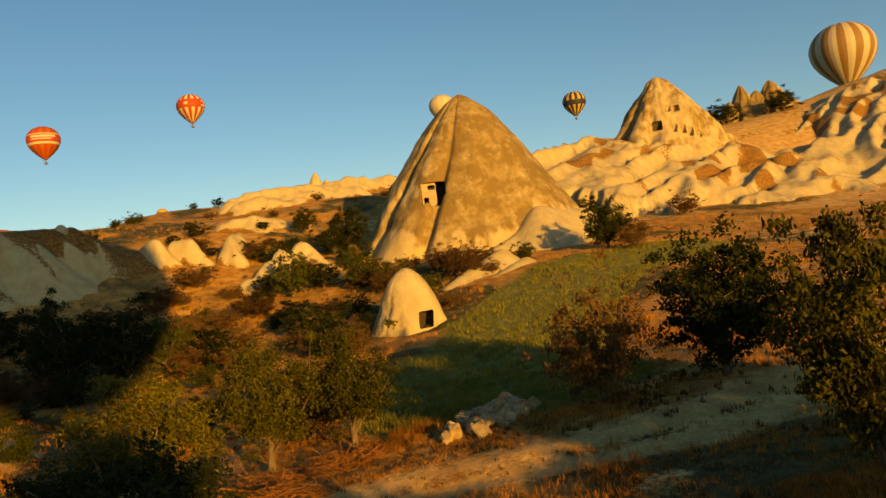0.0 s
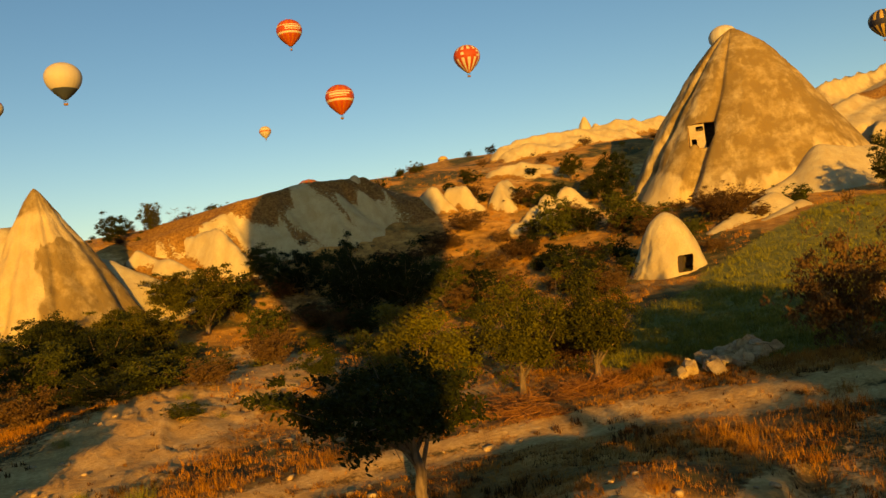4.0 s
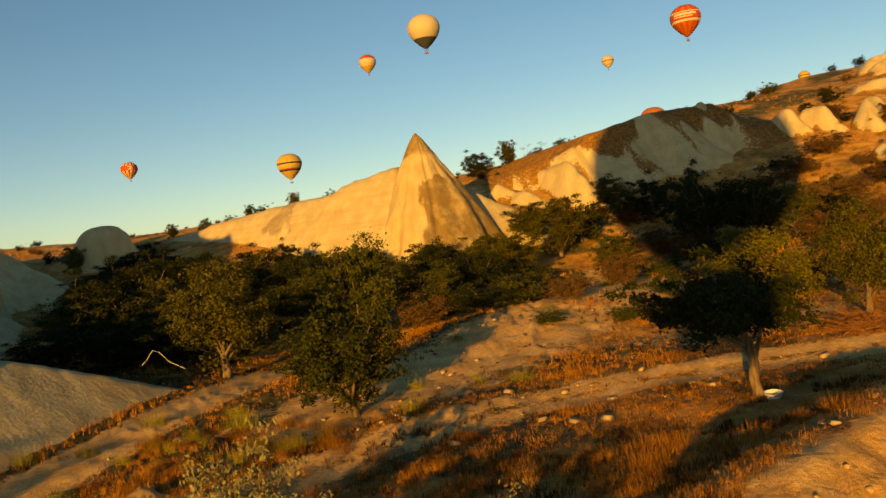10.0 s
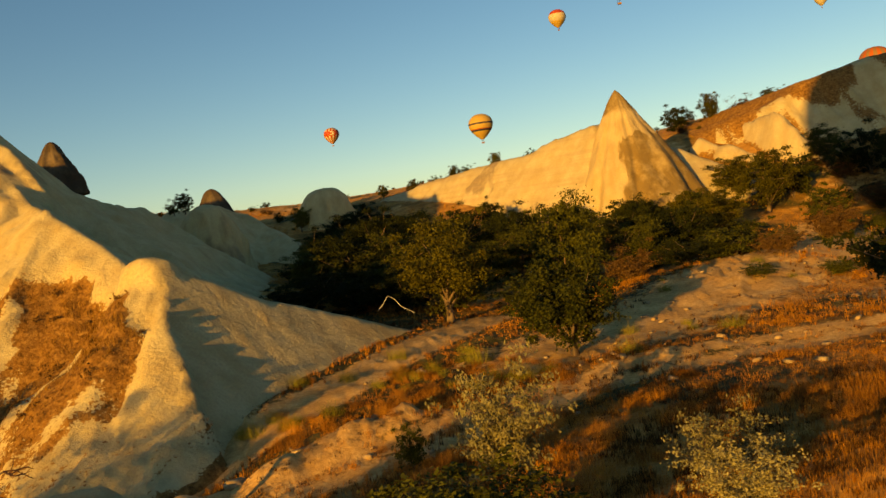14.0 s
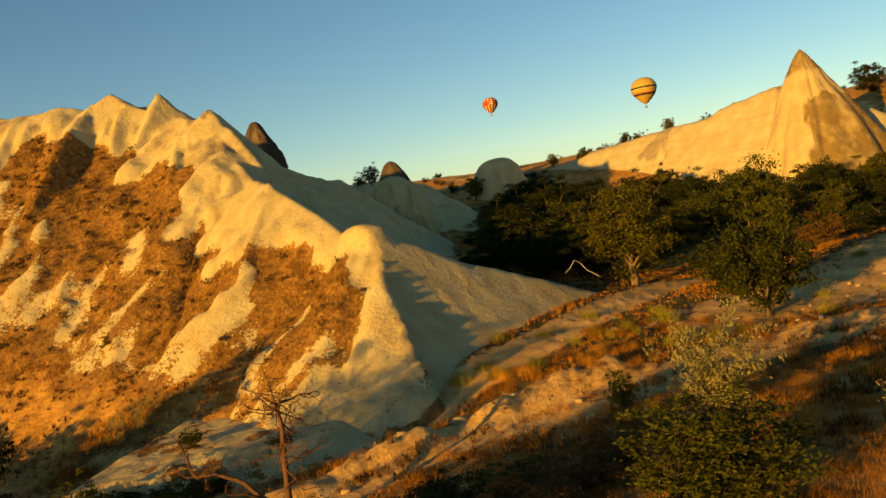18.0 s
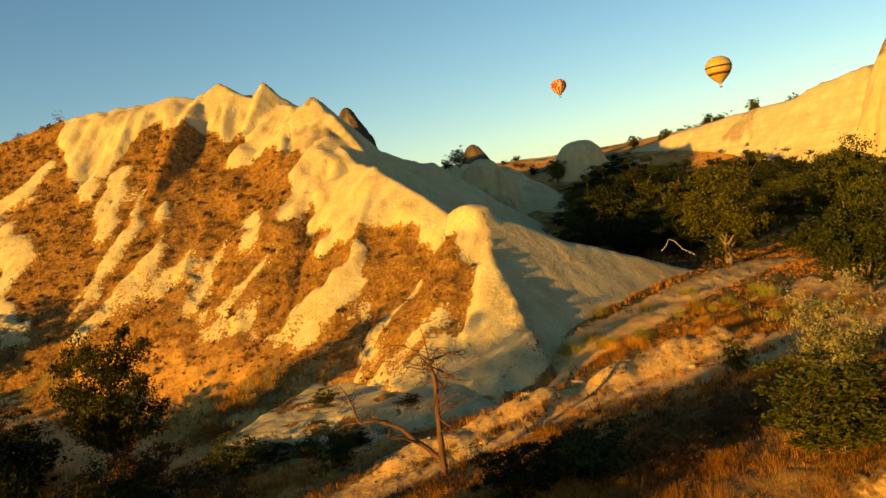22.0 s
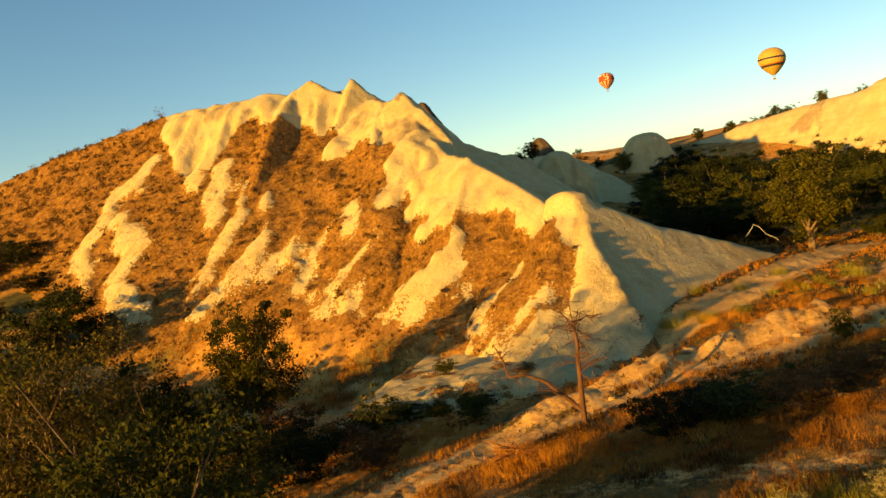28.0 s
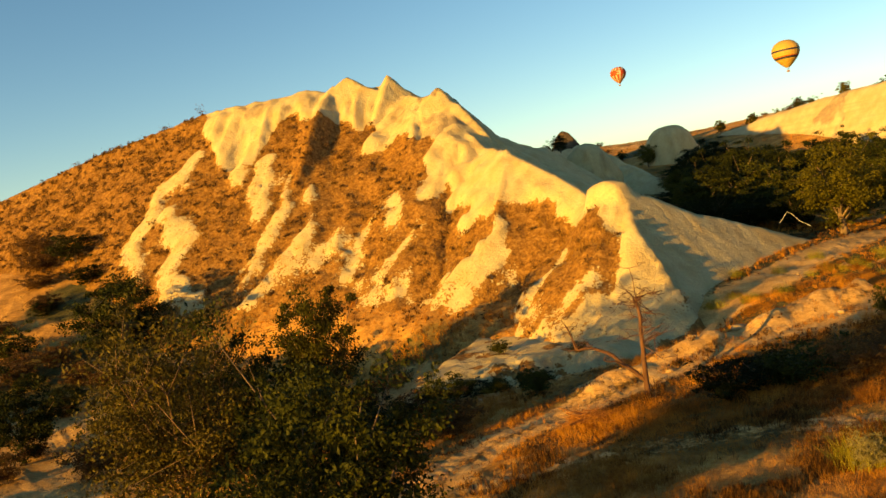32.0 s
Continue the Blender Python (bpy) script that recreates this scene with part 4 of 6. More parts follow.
def ridge_cover(x, y, z, g):
    band, ribs, d, run = ridge_stone(x, y)
    white = np.maximum(sstep(-0.35, 0.3, band), 0.7 * sstep(-0.6, 0.35, ribs))
    white = np.maximum(white, 0.5 * sstep(0.04, 0.2, fbm((-0.8 * x + 0.6 * y) / 1.3, (0.6 * x + 0.8 * y) / 8, 5, 4)) * sstep(-64, -58, x) * sstep(-1.6, -0.2, ribs))
    white = np.maximum(white, 0.8 * sstep(2.2, 0.4, z - g) * sstep(-0.12, 0.08, fbm(x / 2, y / 2, 3, 3)) * sstep(-40, -30, x))
    foot = sstep(2.6, 0.3, z - g) * sstep(-0.12, 0.12, fbm(x / 0.9, y / 0.9, 21, 4))
    white = white * (1 - 0.5 * foot)
    white = np.maximum(white, 1 - ridge_side(x, y))
    patch = sstep(0.08, 0.2, fbm(x / 2.2, y / 2.2, 15, 3)) * sstep(26, 16, run)
    white = white * (1 - 0.55 * patch * (d > 4.5))
    rust = 0.78 * sstep(0.0, 0.16, fbm(x / 2.2, y / 2.2, 12, 4)) * (0.45 + 0.55 * sstep(5, 1, d) * sstep(24, 32, run))
    tufts = 0.2 * sstep(1.5, 4, d) * sstep(-0.1, 0.15, fbm(x / 3, y / 3, 44, 3)) * ridge_side(x, y)
    return np.column_stack([np.maximum(0.97 * (1 - white), tufts), rust, np.zeros(len(x))])


ridge = tagged(part("tuff_ridge", sheet("tuff_ridge", (-128, -1, 20, 106), 0.24, ridge_shape, ridge_cover, M_RIDGE)), "steep pale tuff ridge with dry grass between white ribs", "ridge")
# crags that stand out of its crest and face
for x, y, z, hh, rr, pw, mat, sd in ((-34.6, 42.5, 8.9, 2.0, 1.0, 0.5, M_PALE, 77), (-48.2, 44.6, 13.0, 2.2, 0.9, 0.5, M_PALE, 78), (-51, 46.2, 14.4, 1.2, 0.6, 0.6, M_PALE, 82)):
    crag = rock_cone("crag", x, y, z, hh, rr, rr, mat, "", power=pw, tip=0.22, flute=0.2, seed=sd, knobs=0.08, detail=0.7, res=(64, 36), turn=sd * 40)
    for key in ("label", "category"):
        if key in crag:
            del crag[key]
    crag.parent = ridge


# the eroded bank between the ridge's foot and the gully
BANK = ((-25.5, 20.0, 1.9), (-23.2, 21.4, 2.1), (-21.7, 22.8, 2.2), (-20.5, 23.9, 2.2), (-17.9, 24.7, 2.2), (-15.3, 24.9, 2.2), (-13.0, 25.6, 2.2))


def bank_shape(x, y):
    """A bench of tuff rubble with a fluted face towards the gully."""
    d, top, run = polyline(x, y, BANK)
    out = side_of(x, y, BANK) < 0
    face = d + 1.0 * fbm(x / 1.6, y / 1.6, 33, 3)
    h = np.where(out, top - 0.62 * np.clip(face, 0, 9) - 1.1 * np.abs(fbm(run / 1.3, d / 6, 12, 2)) * sstep(0, 0.8, d), top + 0.03 * d)
    return h - 0.9 * np.clip(-24.3 - x, 0, 20) - 0.35 * np.clip(x + 15.5, 0, 20) + 0.22 * fbm(x / 0.7, y / 0.7, 31, 3)


def bank_cover(x, y, z, g):
    tuft = sstep(0.05, 0.2, fbm(x / 1.1, y / 1.1, 37, 4))
    return np.column_stack([0.75 * tuft, 0.5 * sstep(0.0, 0.2, fbm(x / 1.8, y / 1.8, 39, 3)), 0 * x])


tagged(part("gully_bank", sheet("gully_bank", (-29, -11, 15, 31), 0.16, bank_shape, bank_cover, M_RIDGE, 0.3)), "eroded pale bank of tuff rubble above the gully", "bank")

# ---- carved openings ----
def facing(ob, side, depth, up):
    """A place on a rock as seen from the valley track: side metres to the right, depth towards the viewer, up metres above its foot."""
    o = ob.matrix_basis.translation
    away = Vector((o.x - 4.6, o.y - 9.7, 0)).normalized()
    right = Vector((away.y, -away.x, 0))
    p = o + right * side - away * depth
    return p.x, p.y, o.z + up, math.degrees(math.atan2(right.y, right.x))


px, py, pz, pt = facing(hut, 1.25, 2.4, 1.05)
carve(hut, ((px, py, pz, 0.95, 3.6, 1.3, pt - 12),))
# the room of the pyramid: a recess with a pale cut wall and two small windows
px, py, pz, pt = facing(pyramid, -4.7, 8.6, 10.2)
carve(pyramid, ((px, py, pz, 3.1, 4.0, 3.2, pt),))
px, py, pz, pt = facing(pyramid, -5.35, 8.7, 10.15)
wall = part("cut_wall", bm_mesh("cut_wall", box_bm(1.9, 0.5, 3.3, 0.03, 0.04), M_CUT))
wall.matrix_basis = pose(px, py, pz, 0, 0, pt)
ax, ay, az, _ = facing(pyramid, -5.75, 8.8, 9.6)
bx, by, bz, _ = facing(pyramid, -4.95, 8.8, 11.2)
carve(wall, ((ax, ay, az, 0.6, 1.2, 0.75, pt), (bx, by, bz, 0.9, 1.2, 0.55, pt)))
wall.parent = pyramid
wall.matrix_parent_inverse = pyramid.matrix_basis.inverted()
wall["label"] = "pale cut wall with two small window holes"
# dovecote niches: one deep doorway, the rest shallow
for s, u, wd, ht, deep in ((-0.9, 10.4, 1.9, 1.9, 3.4), (2.4, 9.6, 0.7, 2.2, 1.5), (4.0, 9.2, 0.8, 2.4, 1.5), (5.3, 8.4, 0.8, 2.4, 1.5), (6.7, 7.8, 0.9, 2.2, 1.5), (3.2, 13.6, 1.0, 1.3, 1.5), (4.8, 13.2, 1.0, 1.3, 1.5), (6.0, 11.0, 0.7, 1.5, 1.5), (1.6, 13.8, 0.9, 1.3, 1.5)):
    k = u / 21.8
    reach = math.sqrt(max(1.0, (15.2 * (1 - k) ** 0.82) ** 2 - s * s))
    px, py, pz, pt = facing(cone2, s, reach, u)
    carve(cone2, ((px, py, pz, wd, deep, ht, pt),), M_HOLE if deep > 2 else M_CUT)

# ---- trees and shrubs ----
def leaf_cloud(rng, centres, spread, count, size, flat=0.6):
    """Many small bent leaves round the given centres: vertices and triangles."""
    k = rng.integers(0, len(centres), count)
    c = centres[k]
    p = c + rng.normal(0, 1, (count, 3)) * spread * rng.uniform(0.45, 1.25, len(centres))[k][:, None] * np.array([1, 1, flat])
    d = rng.normal(0, 1, (count, 3))
    d /= np.linalg.norm(d, axis=1)[:, None]
    e = np.cross(d, rng.normal(0, 1, (count, 3)))
    e /= np.linalg.norm(e, axis=1)[:, None] + 1e-9
    s = size * rng.uniform(0.6, 1.4, (count, 1))
    n = np.cross(d, e) * s * 0.18
    v = np.stack([p - d * s, p - e * s * 0.48 + n, p + e * s * 0.48 + n, p + d * s], 1).reshape(-1, 3)
    i = np.arange(count)[:, None] * 4
    return v, np.concatenate([i + [0, 1, 2], i + [2, 1, 3]])


def make_tree(name, seed, height, spread, stem, leaves, leaf, mat, bark, label, category, clumps=46, sparse=1.0, stems=1, low=0.55, twigs=3):
    """One tree at the origin, with a trunk and limbs and a crown of single leaves."""
    rng = np.random.default_rng(seed)
    root = tagged(new(name), label, category)
    wood, tips = [], []
    crown_mid = stem + (height - stem) * 0.5
    for k in range(stems):
        lean = rng.normal(0, 0.10 if stems == 1 else 0.35, 2)
        top = np.array([lean[0] * stem, lean[1] * stem, stem])
        base = np.array([rng.normal(0, 0.12 * (stems > 1)), rng.normal(0, 0.12 * (stems > 1)), -0.35])
        t = np.linspace(0, 1, 6)[:, None]
        path = base + (top - base) * t + rng.normal(0, 0.03 * stem, (6, 3)) * t * (1 - t) * 3
        r0 = 0.035 * height / stems ** 0.5
        wood.append(tube(path, np.linspace(r0 * 1.35, r0 * 0.85, 6), 8))
        for b in range(7 if stems == 1 else 4):
            th = rng.uniform(0, 2 * np.pi)
            reach = spread * rng.uniform(0.45, 0.95)
            end = top + np.array([np.cos(th) * reach, np.sin(th) * reach, (height - stem) * rng.uniform(0.25, 0.9)])
            t = np.linspace(0, 1, 5)[:, None]
            start = path[rng.integers(3, 6)]
            limb = start + (end - start) * t + np.array([0, 0, 0.12 * height]) * t * (1 - t) + rng.normal(0, 0.02 * height, (5, 3)) * t
            wood.append(tube(limb, np.linspace(r0 * 0.5, r0 * 0.1, 5), 5))
            tips += list(limb[2:])
            for q in range(twigs):
                s = limb[rng.integers(2, 5)]
                e = s + rng.normal(0, 1, 3) * spread * 0.3 + np.array([0, 0, 0.1 * height])
                wood.append(tube(np.linspace(s, e, 3), [r0 * 0.16, r0 * 0.10, r0 * 0.04], 4))
                tips.append(e)
    v, f = merge(wood)
    part("trunk", raw_mesh("trunk", v, f, bark), root)
    # clumps: at the limbs' ends and over an uneven shell
    u = rng.normal(0, 1, (clumps, 3))
    u /= np.linalg.norm(u, axis=1)[:, None]
    rad = rng.uniform(0.5, 1.16, (clumps, 1)) * (0.7 + 0.5 * vnoise(u[:, :1] * 1.7 + seed, u[:, 1:2] * 1.7, u[:, 2:] * 1.7))
    shell = np.array([0, 0, crown_mid]) + u * rad * np.array([spread, spread, (height - stem) * 0.55])
    centres = np.concatenate([shell, np.array(tips)])
    centres = centres[centres[:, 2] > stem * low]
    # leafy shoots that break the outline
    shoots = centres[rng.integers(0, len(centres), 16)]
    out = shoots - np.array([0, 0, crown_mid - 0.25 * height])
    out = out / np.linalg.norm(out, axis=1)[:, None] * np.array([0.6, 0.6, 1.3])
    shoots = np.concatenate([shoots + out * height * k for k in (0.02, 0.045, 0.07)])
    v, f = leaf_cloud(rng, centres, 0.078 * (spread + height * 0.25) * sparse, leaves, leaf)
    v2, f2 = leaf_cloud(rng, shoots, 0.02 * height, leaves // 30, leaf)
    v, f = merge([(v, f), (v2, f2)])
    part("crown", raw_mesh("crown", v, f, mat, False), root)
    return root


def stand(x, y):
    """What a plant stands on: the land or the gully's bank."""
    z = ground_height(x, y)
    return max(z, float(bank_shape(np.array([float(x)]), np.array([float(y)]))[0])) if -27 < x < -12 and 16 < y < 28 else z


def plant(proto, x, y, scale=1.0, turn=0.0, wide=1.0, label="", group="", sink=0.0, z=None):
    z = stand(x, y) - sink if z is None else z
    ob = copy_thing(proto, pose(x, y, z, 0, 0, turn) @ Matrix.Diagonal((scale * wide, scale * wide, scale, 1)))
    return tagged(ob, label, group=group)


def fabric(name, colour, rough=0.55):
    m, n, l, p = material(name, rough)
    f = noise_node(n, l, place_coord(n), 1.5, 4)
    l.new(mix(n, l, f, tuple(0.58 * k for k in colour), tuple(0.72 * k for k in colour)), p.inputs["Base Color"])
    return m


F_RED, F_WHITE, F_ORANGE = fabric("fabric_red", (0.55, 0.085, 0.04)), fabric("fabric_cream", (0.72, 0.62, 0.42)), fabric("fabric_orange", (0.60, 0.14, 0.04))
F_YELLOW, F_NAVY, F_GREY, F_BROWN = fabric("fabric_yellow", (0.66, 0.42, 0.12)), fabric("fabric_navy", (0.05, 0.05, 0.07)), fabric("fabric_slate", (0.07, 0.08, 0.08)), fabric("fabric_tan", (0.36, 0.20, 0.08))
F_WICKER = grainy("wicker", (0.16, 0.08, 0.03), (0.36, 0.2, 0.08), 12)
F_PALE = fabric("fabric_pale", (0.66, 0.55, 0.36))


def profile(h):
    """Radius of an envelope, 0 at the mouth to 1 at the crown, widest at about two thirds."""
    top = np.sqrt(np.clip(1 - ((h - 0.60) / 0.40) ** 2, 0, 1))
    low = 0.11 + 0.89 * np.sin(np.clip(h / 0.60, 0, 1) * np.pi / 2) ** 0.95
    return np.where(h > 0.60, top, low)


def balloon(x, y, z, diameter, scheme, label, turn=0.0, group="hot-air balloons", big_basket=1.0, stretch=1.06):
    """z is the height of the basket's floor. scheme: a function of gore and height share that returns a fabric."""
    s = diameter / 2
    root = tagged(new("hot_air_balloon"), label, "balloon", group)
    root.matrix_basis = pose(x, y, z, 0, 0, turn)
    tall, lift = diameter * stretch, diameter * 0.16
    gores, rings, sub = 24, 30, 3
    h = np.linspace(0, 1, rings + 1) ** 0.9
    th = np.linspace(0, 2 * np.pi, gores * sub, endpoint=False)
    bulge = 1 + 0.018 * np.abs(np.sin(th * gores / 2))
    r = profile(h)[None] * s * bulge[:, None]
    v = np.stack([r * np.cos(th)[:, None], r * np.sin(th)[:, None], np.broadcast_to(lift + h * tall, r.shape)], -1).reshape(-1, 3)
    f = grid_faces(len(th), rings + 1, True)
    mats = []
    pick = []
    for i in range(gores * sub):
        for j in range(rings):
            m = scheme(i // sub, (h[j] + h[j + 1]) / 2)
            if m not in mats:
                mats.append(m)
            pick.append(mats.index(m))
    me = raw_mesh("envelope", v, f, mats[0])
    for m in mats[1:]:
        me.materials.append(m)
    me.polygons.foreach_set("material_index", np.array(pick, np.int32))
    part("envelope", me, root)
    bw = diameter * 0.075 * big_basket
    basket = part("basket", bm_mesh("basket", box_bm(bw * 1.5, bw, bw * 0.75, bw * 0.1), F_WICKER), root, "woven basket", pose(0, 0, bw * 0.4))
    part("rim", bm_mesh("rim", box_bm(bw * 1.56, bw * 1.06, bw * 0.1, bw * 0.04), F_BROWN), basket, "padded leather rim", pose(0, 0, bw * 0.36))
    part("burner", bm_mesh("burner", box_bm(bw * 0.6, bw * 0.4, bw * 0.25, bw * 0.05), F_NAVY), root, at=pose(0, 0, bw * 1.5))
    for a in range(4):
        th0 = math.pi / 4 + a * math.pi / 2
        lo, hi = np.array([bw * 0.7 * np.sign(math.cos(th0)), bw * 0.45 * np.sign(math.sin(th0)), bw * 0.7]), np.array([0.13 * s * math.cos(th0), 0.13 * s * math.sin(th0), lift])
        rv, rf = tube(np.linspace(lo, hi, 3), [0.02 + s * 0.003] * 3, 5)
        part("rope", raw_mesh("rope", rv, rf, F_NAVY), root)
    return root

# ---- planting ----
P_T = make_tree("tree", 11, 5.0, 2.4, 0.7, 15000, 0.092, M_LEAF, M_BARK, "leafy green fruit tree on dry grass", "tree", clumps=70)
P_N = make_tree("tree", 41, 5.0, 2.5, 0.6, 30000, 0.06, M_LEAF, M_BARK, "dark leafy fruit tree with small glossy leaves", "tree", clumps=90, sparse=0.9)
P_W = make_tree("tree", 42, 5.0, 2.4, 0.5, 20000, 0.056, M_LEAF_DRY, M_TWIG, "twiggy tree with thin browning leaves and pale branches", "tree", clumps=50, sparse=1.25, stems=3, twigs=11)
P_L = make_tree("tree", 43, 5.0, 2.4, 0.6, 21000, 0.072, M_LEAF_LIME, M_BARK, "yellow-green tree at the foot of the ridge", "tree", clumps=60, sparse=1.1)
P_Y = make_tree("tree", 12, 5.0, 2.2, 0.7, 15000, 0.078, M_LEAF_YELLOW, M_BARK, "olive-green tree with an open crown", "tree", clumps=60)
P_D = make_tree("tree", 13, 5.0, 2.6, 0.6, 13000, 0.092, M_LEAF_DARK, M_BARK, "dense dark green tree", "tree", clumps=70)
P_D2 = make_tree("tree", 23, 5.0, 2.5, 0.6, 13000, 0.092, M_LEAF, M_BARK, "dense green tree in the valley thicket", "tree", clumps=60)
P_B = make_tree("bush", 14, 2.0, 1.5, 0.2, 4600, 0.075, M_LEAF, M_BARK, "low green bush on the slope", "bush", clumps=34, stems=4)
P_R = make_tree("bush", 15, 2.0, 1.4, 0.2, 7500, 0.052, M_LEAF_BROWN, M_BARK, "dry russet bush with fine twigs", "bush", clumps=36, stems=6)
P_G = make_tree("bush", 16, 2.0, 1.2, 0.2, 6500, 0.05, M_LEAF_GREY, M_BARK, "pale grey-green thorny bush", "bush", clumps=36, stems=7)
P_U = make_tree("tree", 17, 4.1, 2.7, 2.1, 11000, 0.085, M_LEAF_DARK, M_BARK, "umbrella-shaped dark tree on a bare leaning trunk", "tree", clumps=90, low=0.98, sparse=0.75)
P_F = make_tree("tree", 18, 5.0, 2.5, 1.3, 14500, 0.08, M_LEAF_YELLOW, M_BARK, "yellow-green walnut tree with a forked pale trunk", "tree", clumps=64)
for piece in P_U.children:
    for w in piece.data.vertices:
        w.co.xy += Vector((-0.80, -0.60)) * 0.23 * max(w.co.z, 0)
SIZE = {P_N: (5.3, 5.8), P_W: (5.3, 5.6), P_L: (5.3, 5.6), P_F: (5.3, 5.4), P_U: (4.5, 6.0), P_T: (5.3, 5.6), P_Y: (5.3, 5.2), P_D: (5.3, 6.0), P_D2: (5.3, 5.8), P_B: (2.1, 3.4), P_R: (2.1, 3.2), P_G: (2.1, 2.8)}


def planting(rows, group=""):
    """Rows of x, y, height, width and kind."""
    for k, (x, y, tall, wide, proto) in enumerate(rows):
        ph, pw = SIZE[proto]
        s = tall / ph
        plant(proto, x, y, s, (x * 37 + y * 53) % 360, wide / (pw * s), group=group)


# along the track
planting(((13.6, 23.4, 4.0, 5.5, P_U), (20.8, 34.2, 4.8, 5.4, P_Y), (2.7, 33.7, 4.7, 5.4, P_T), (4.9, 56.0, 6.9, 6.0, P_D2), (-3.2, 47.0, 6.0, 6.6, P_F), (24.6, 32.6, 4.5, 4.1, P_F), (27.4, 31.0, 4.3, 3.9, P_F), (29.5, 35.5, 3.0, 4.4, P_R), (34.5, 40, 2.6, 4.2, P_R), (38, 46, 2.4, 4.2, P_B), (31, 45, 2.2, 3.8, P_R), (44, 55, 2.0, 3.6, P_B), (36.1, 19.3, 5.8, 6.2, P_T), (22.9, 12.2, 6.2, 4.0, P_Y),
          (32.9, 22.9, 4.4, 4.6, P_R), (-1.3, 12.2, 2.3, 4.2, P_T), (-0.6, 19.0, 2.7, 2.7, P_G), (3.9, 15.8, 1.3, 2.0, P_G), (3.4, 13.2, 1.15, 1.9, P_G), (-3.4, 22.1, 1.2, 1.2, P_B), (-29.6, 21.3, 6.5, 5.4, P_L)))
# round the gully
# low dark bushes near (-7, 14) and (-25, 15) also stand in for shade
# the tree at (-38.5, 17) is added only to shade the ridge's foot
planting(((-26.3, 6.7, 7.2, 7.0, P_W), (-14.7, -2.2, 5.1, 5.0, P_N), (-22.5, 13.5, 2.0, 3.6, P_D), (-19.5, 14.2, 1.5, 2.6, P_R), (-22.3, 7.6, 5.2, 4.4, P_D), (-30.5, 12.4, 3.6, 4.6, P_D), (-51.5, 29.5, 5.8, 7.2, P_D2), (-8.9, 12.9, 1.3, 3.0, P_D), (-6.9, 13.6, 1.2, 3.0, P_B), (-5.3, 13.6, 1.1, 2.6, P_R), (-8.0, 14.9, 0.9, 2.4, P_D), (-6.3, 15.7, 0.8, 2.4, P_B), (-4.2, 15.2, 0.9, 2.2, P_R), (-3.2, 16.8, 0.9, 2.2, P_R), (-9.5, 50.5, 2.4, 4.8, P_D), (-6.0, 51.5, 2.6, 4.8, P_D), (-12.5, 51.5, 2.6, 4.8, P_D), (-2.4, 52.5, 2.4, 4.4, P_D2), (-8.2, 53.0, 3.0, 4.8, P_D2), (-13.5, 48.8, 1.8, 3.4, P_D), (1.2, 51.5, 2.0, 3.8, P_B), (-5.6, 4.6, 0.8, 0.9, P_G), (-3.8, 5.6, 0.8, 1.0, P_G), (-45.6, 15.4, 4.6, 5, P_D), (-33.5, 15.5, 4.8, 5.6, P_T), (-38.5, 17.0, 4.4, 5.0, P_D), (-29, 13, 2.4, 4.0, P_D), (-26.5, 16.5, 2.0, 3.6, P_R), (-25.0, 15.3, 1.9, 3.4, P_D), (-34.5, 19.2, 3.0, 4.4, P_D), (-22.5, 19.5, 1.6, 3.0, P_B), (-27, 20, 1.8, 3.2, P_R), (-17.5, 18.8, 1.0, 1.8, P_B), (-36, 21, 3.0, 4.2, P_D), (-41, 24, 2.6, 4.6, P_R), (-21.5, 25.5, 0.7, 1.4, P_B), (-19, 22, 0.7, 1.3, P_B), (-20.6, 21.9, 0.6, 1.2, P_B), (-19.9, 21.0, 0.6, 1.1, P_B), (-21.4, 20.6, 0.9, 1.8, P_D), (-18.2, 21.4, 0.6, 1.6, P_D), (-23.6, 18.6, 1.2, 2.4, P_R), (-17.0, 25.0, 0.4, 1.2, P_B)))
# unseen trees added towards the sun to cast shade across the tracks
planting(((16.6, -4, 6.4, 6.4, P_D), (21.5, 2.0, 6.5, 6.5, P_D), (11.4, -6, 5.3, 6.6, P_D), (5.0, -5.5, 6.2, 2.6, P_D), (6.8, -6.8, 4.7, 5.0, P_D), (-20.5, -9, 6.0, 5.0, P_D), (24.5, 0, 6.2, 6.5, P_D), (27, 4, 6, 6, P_D), (-50, -9, 4.4, 7.5, P_D)), "shade trees on the sunward slope")
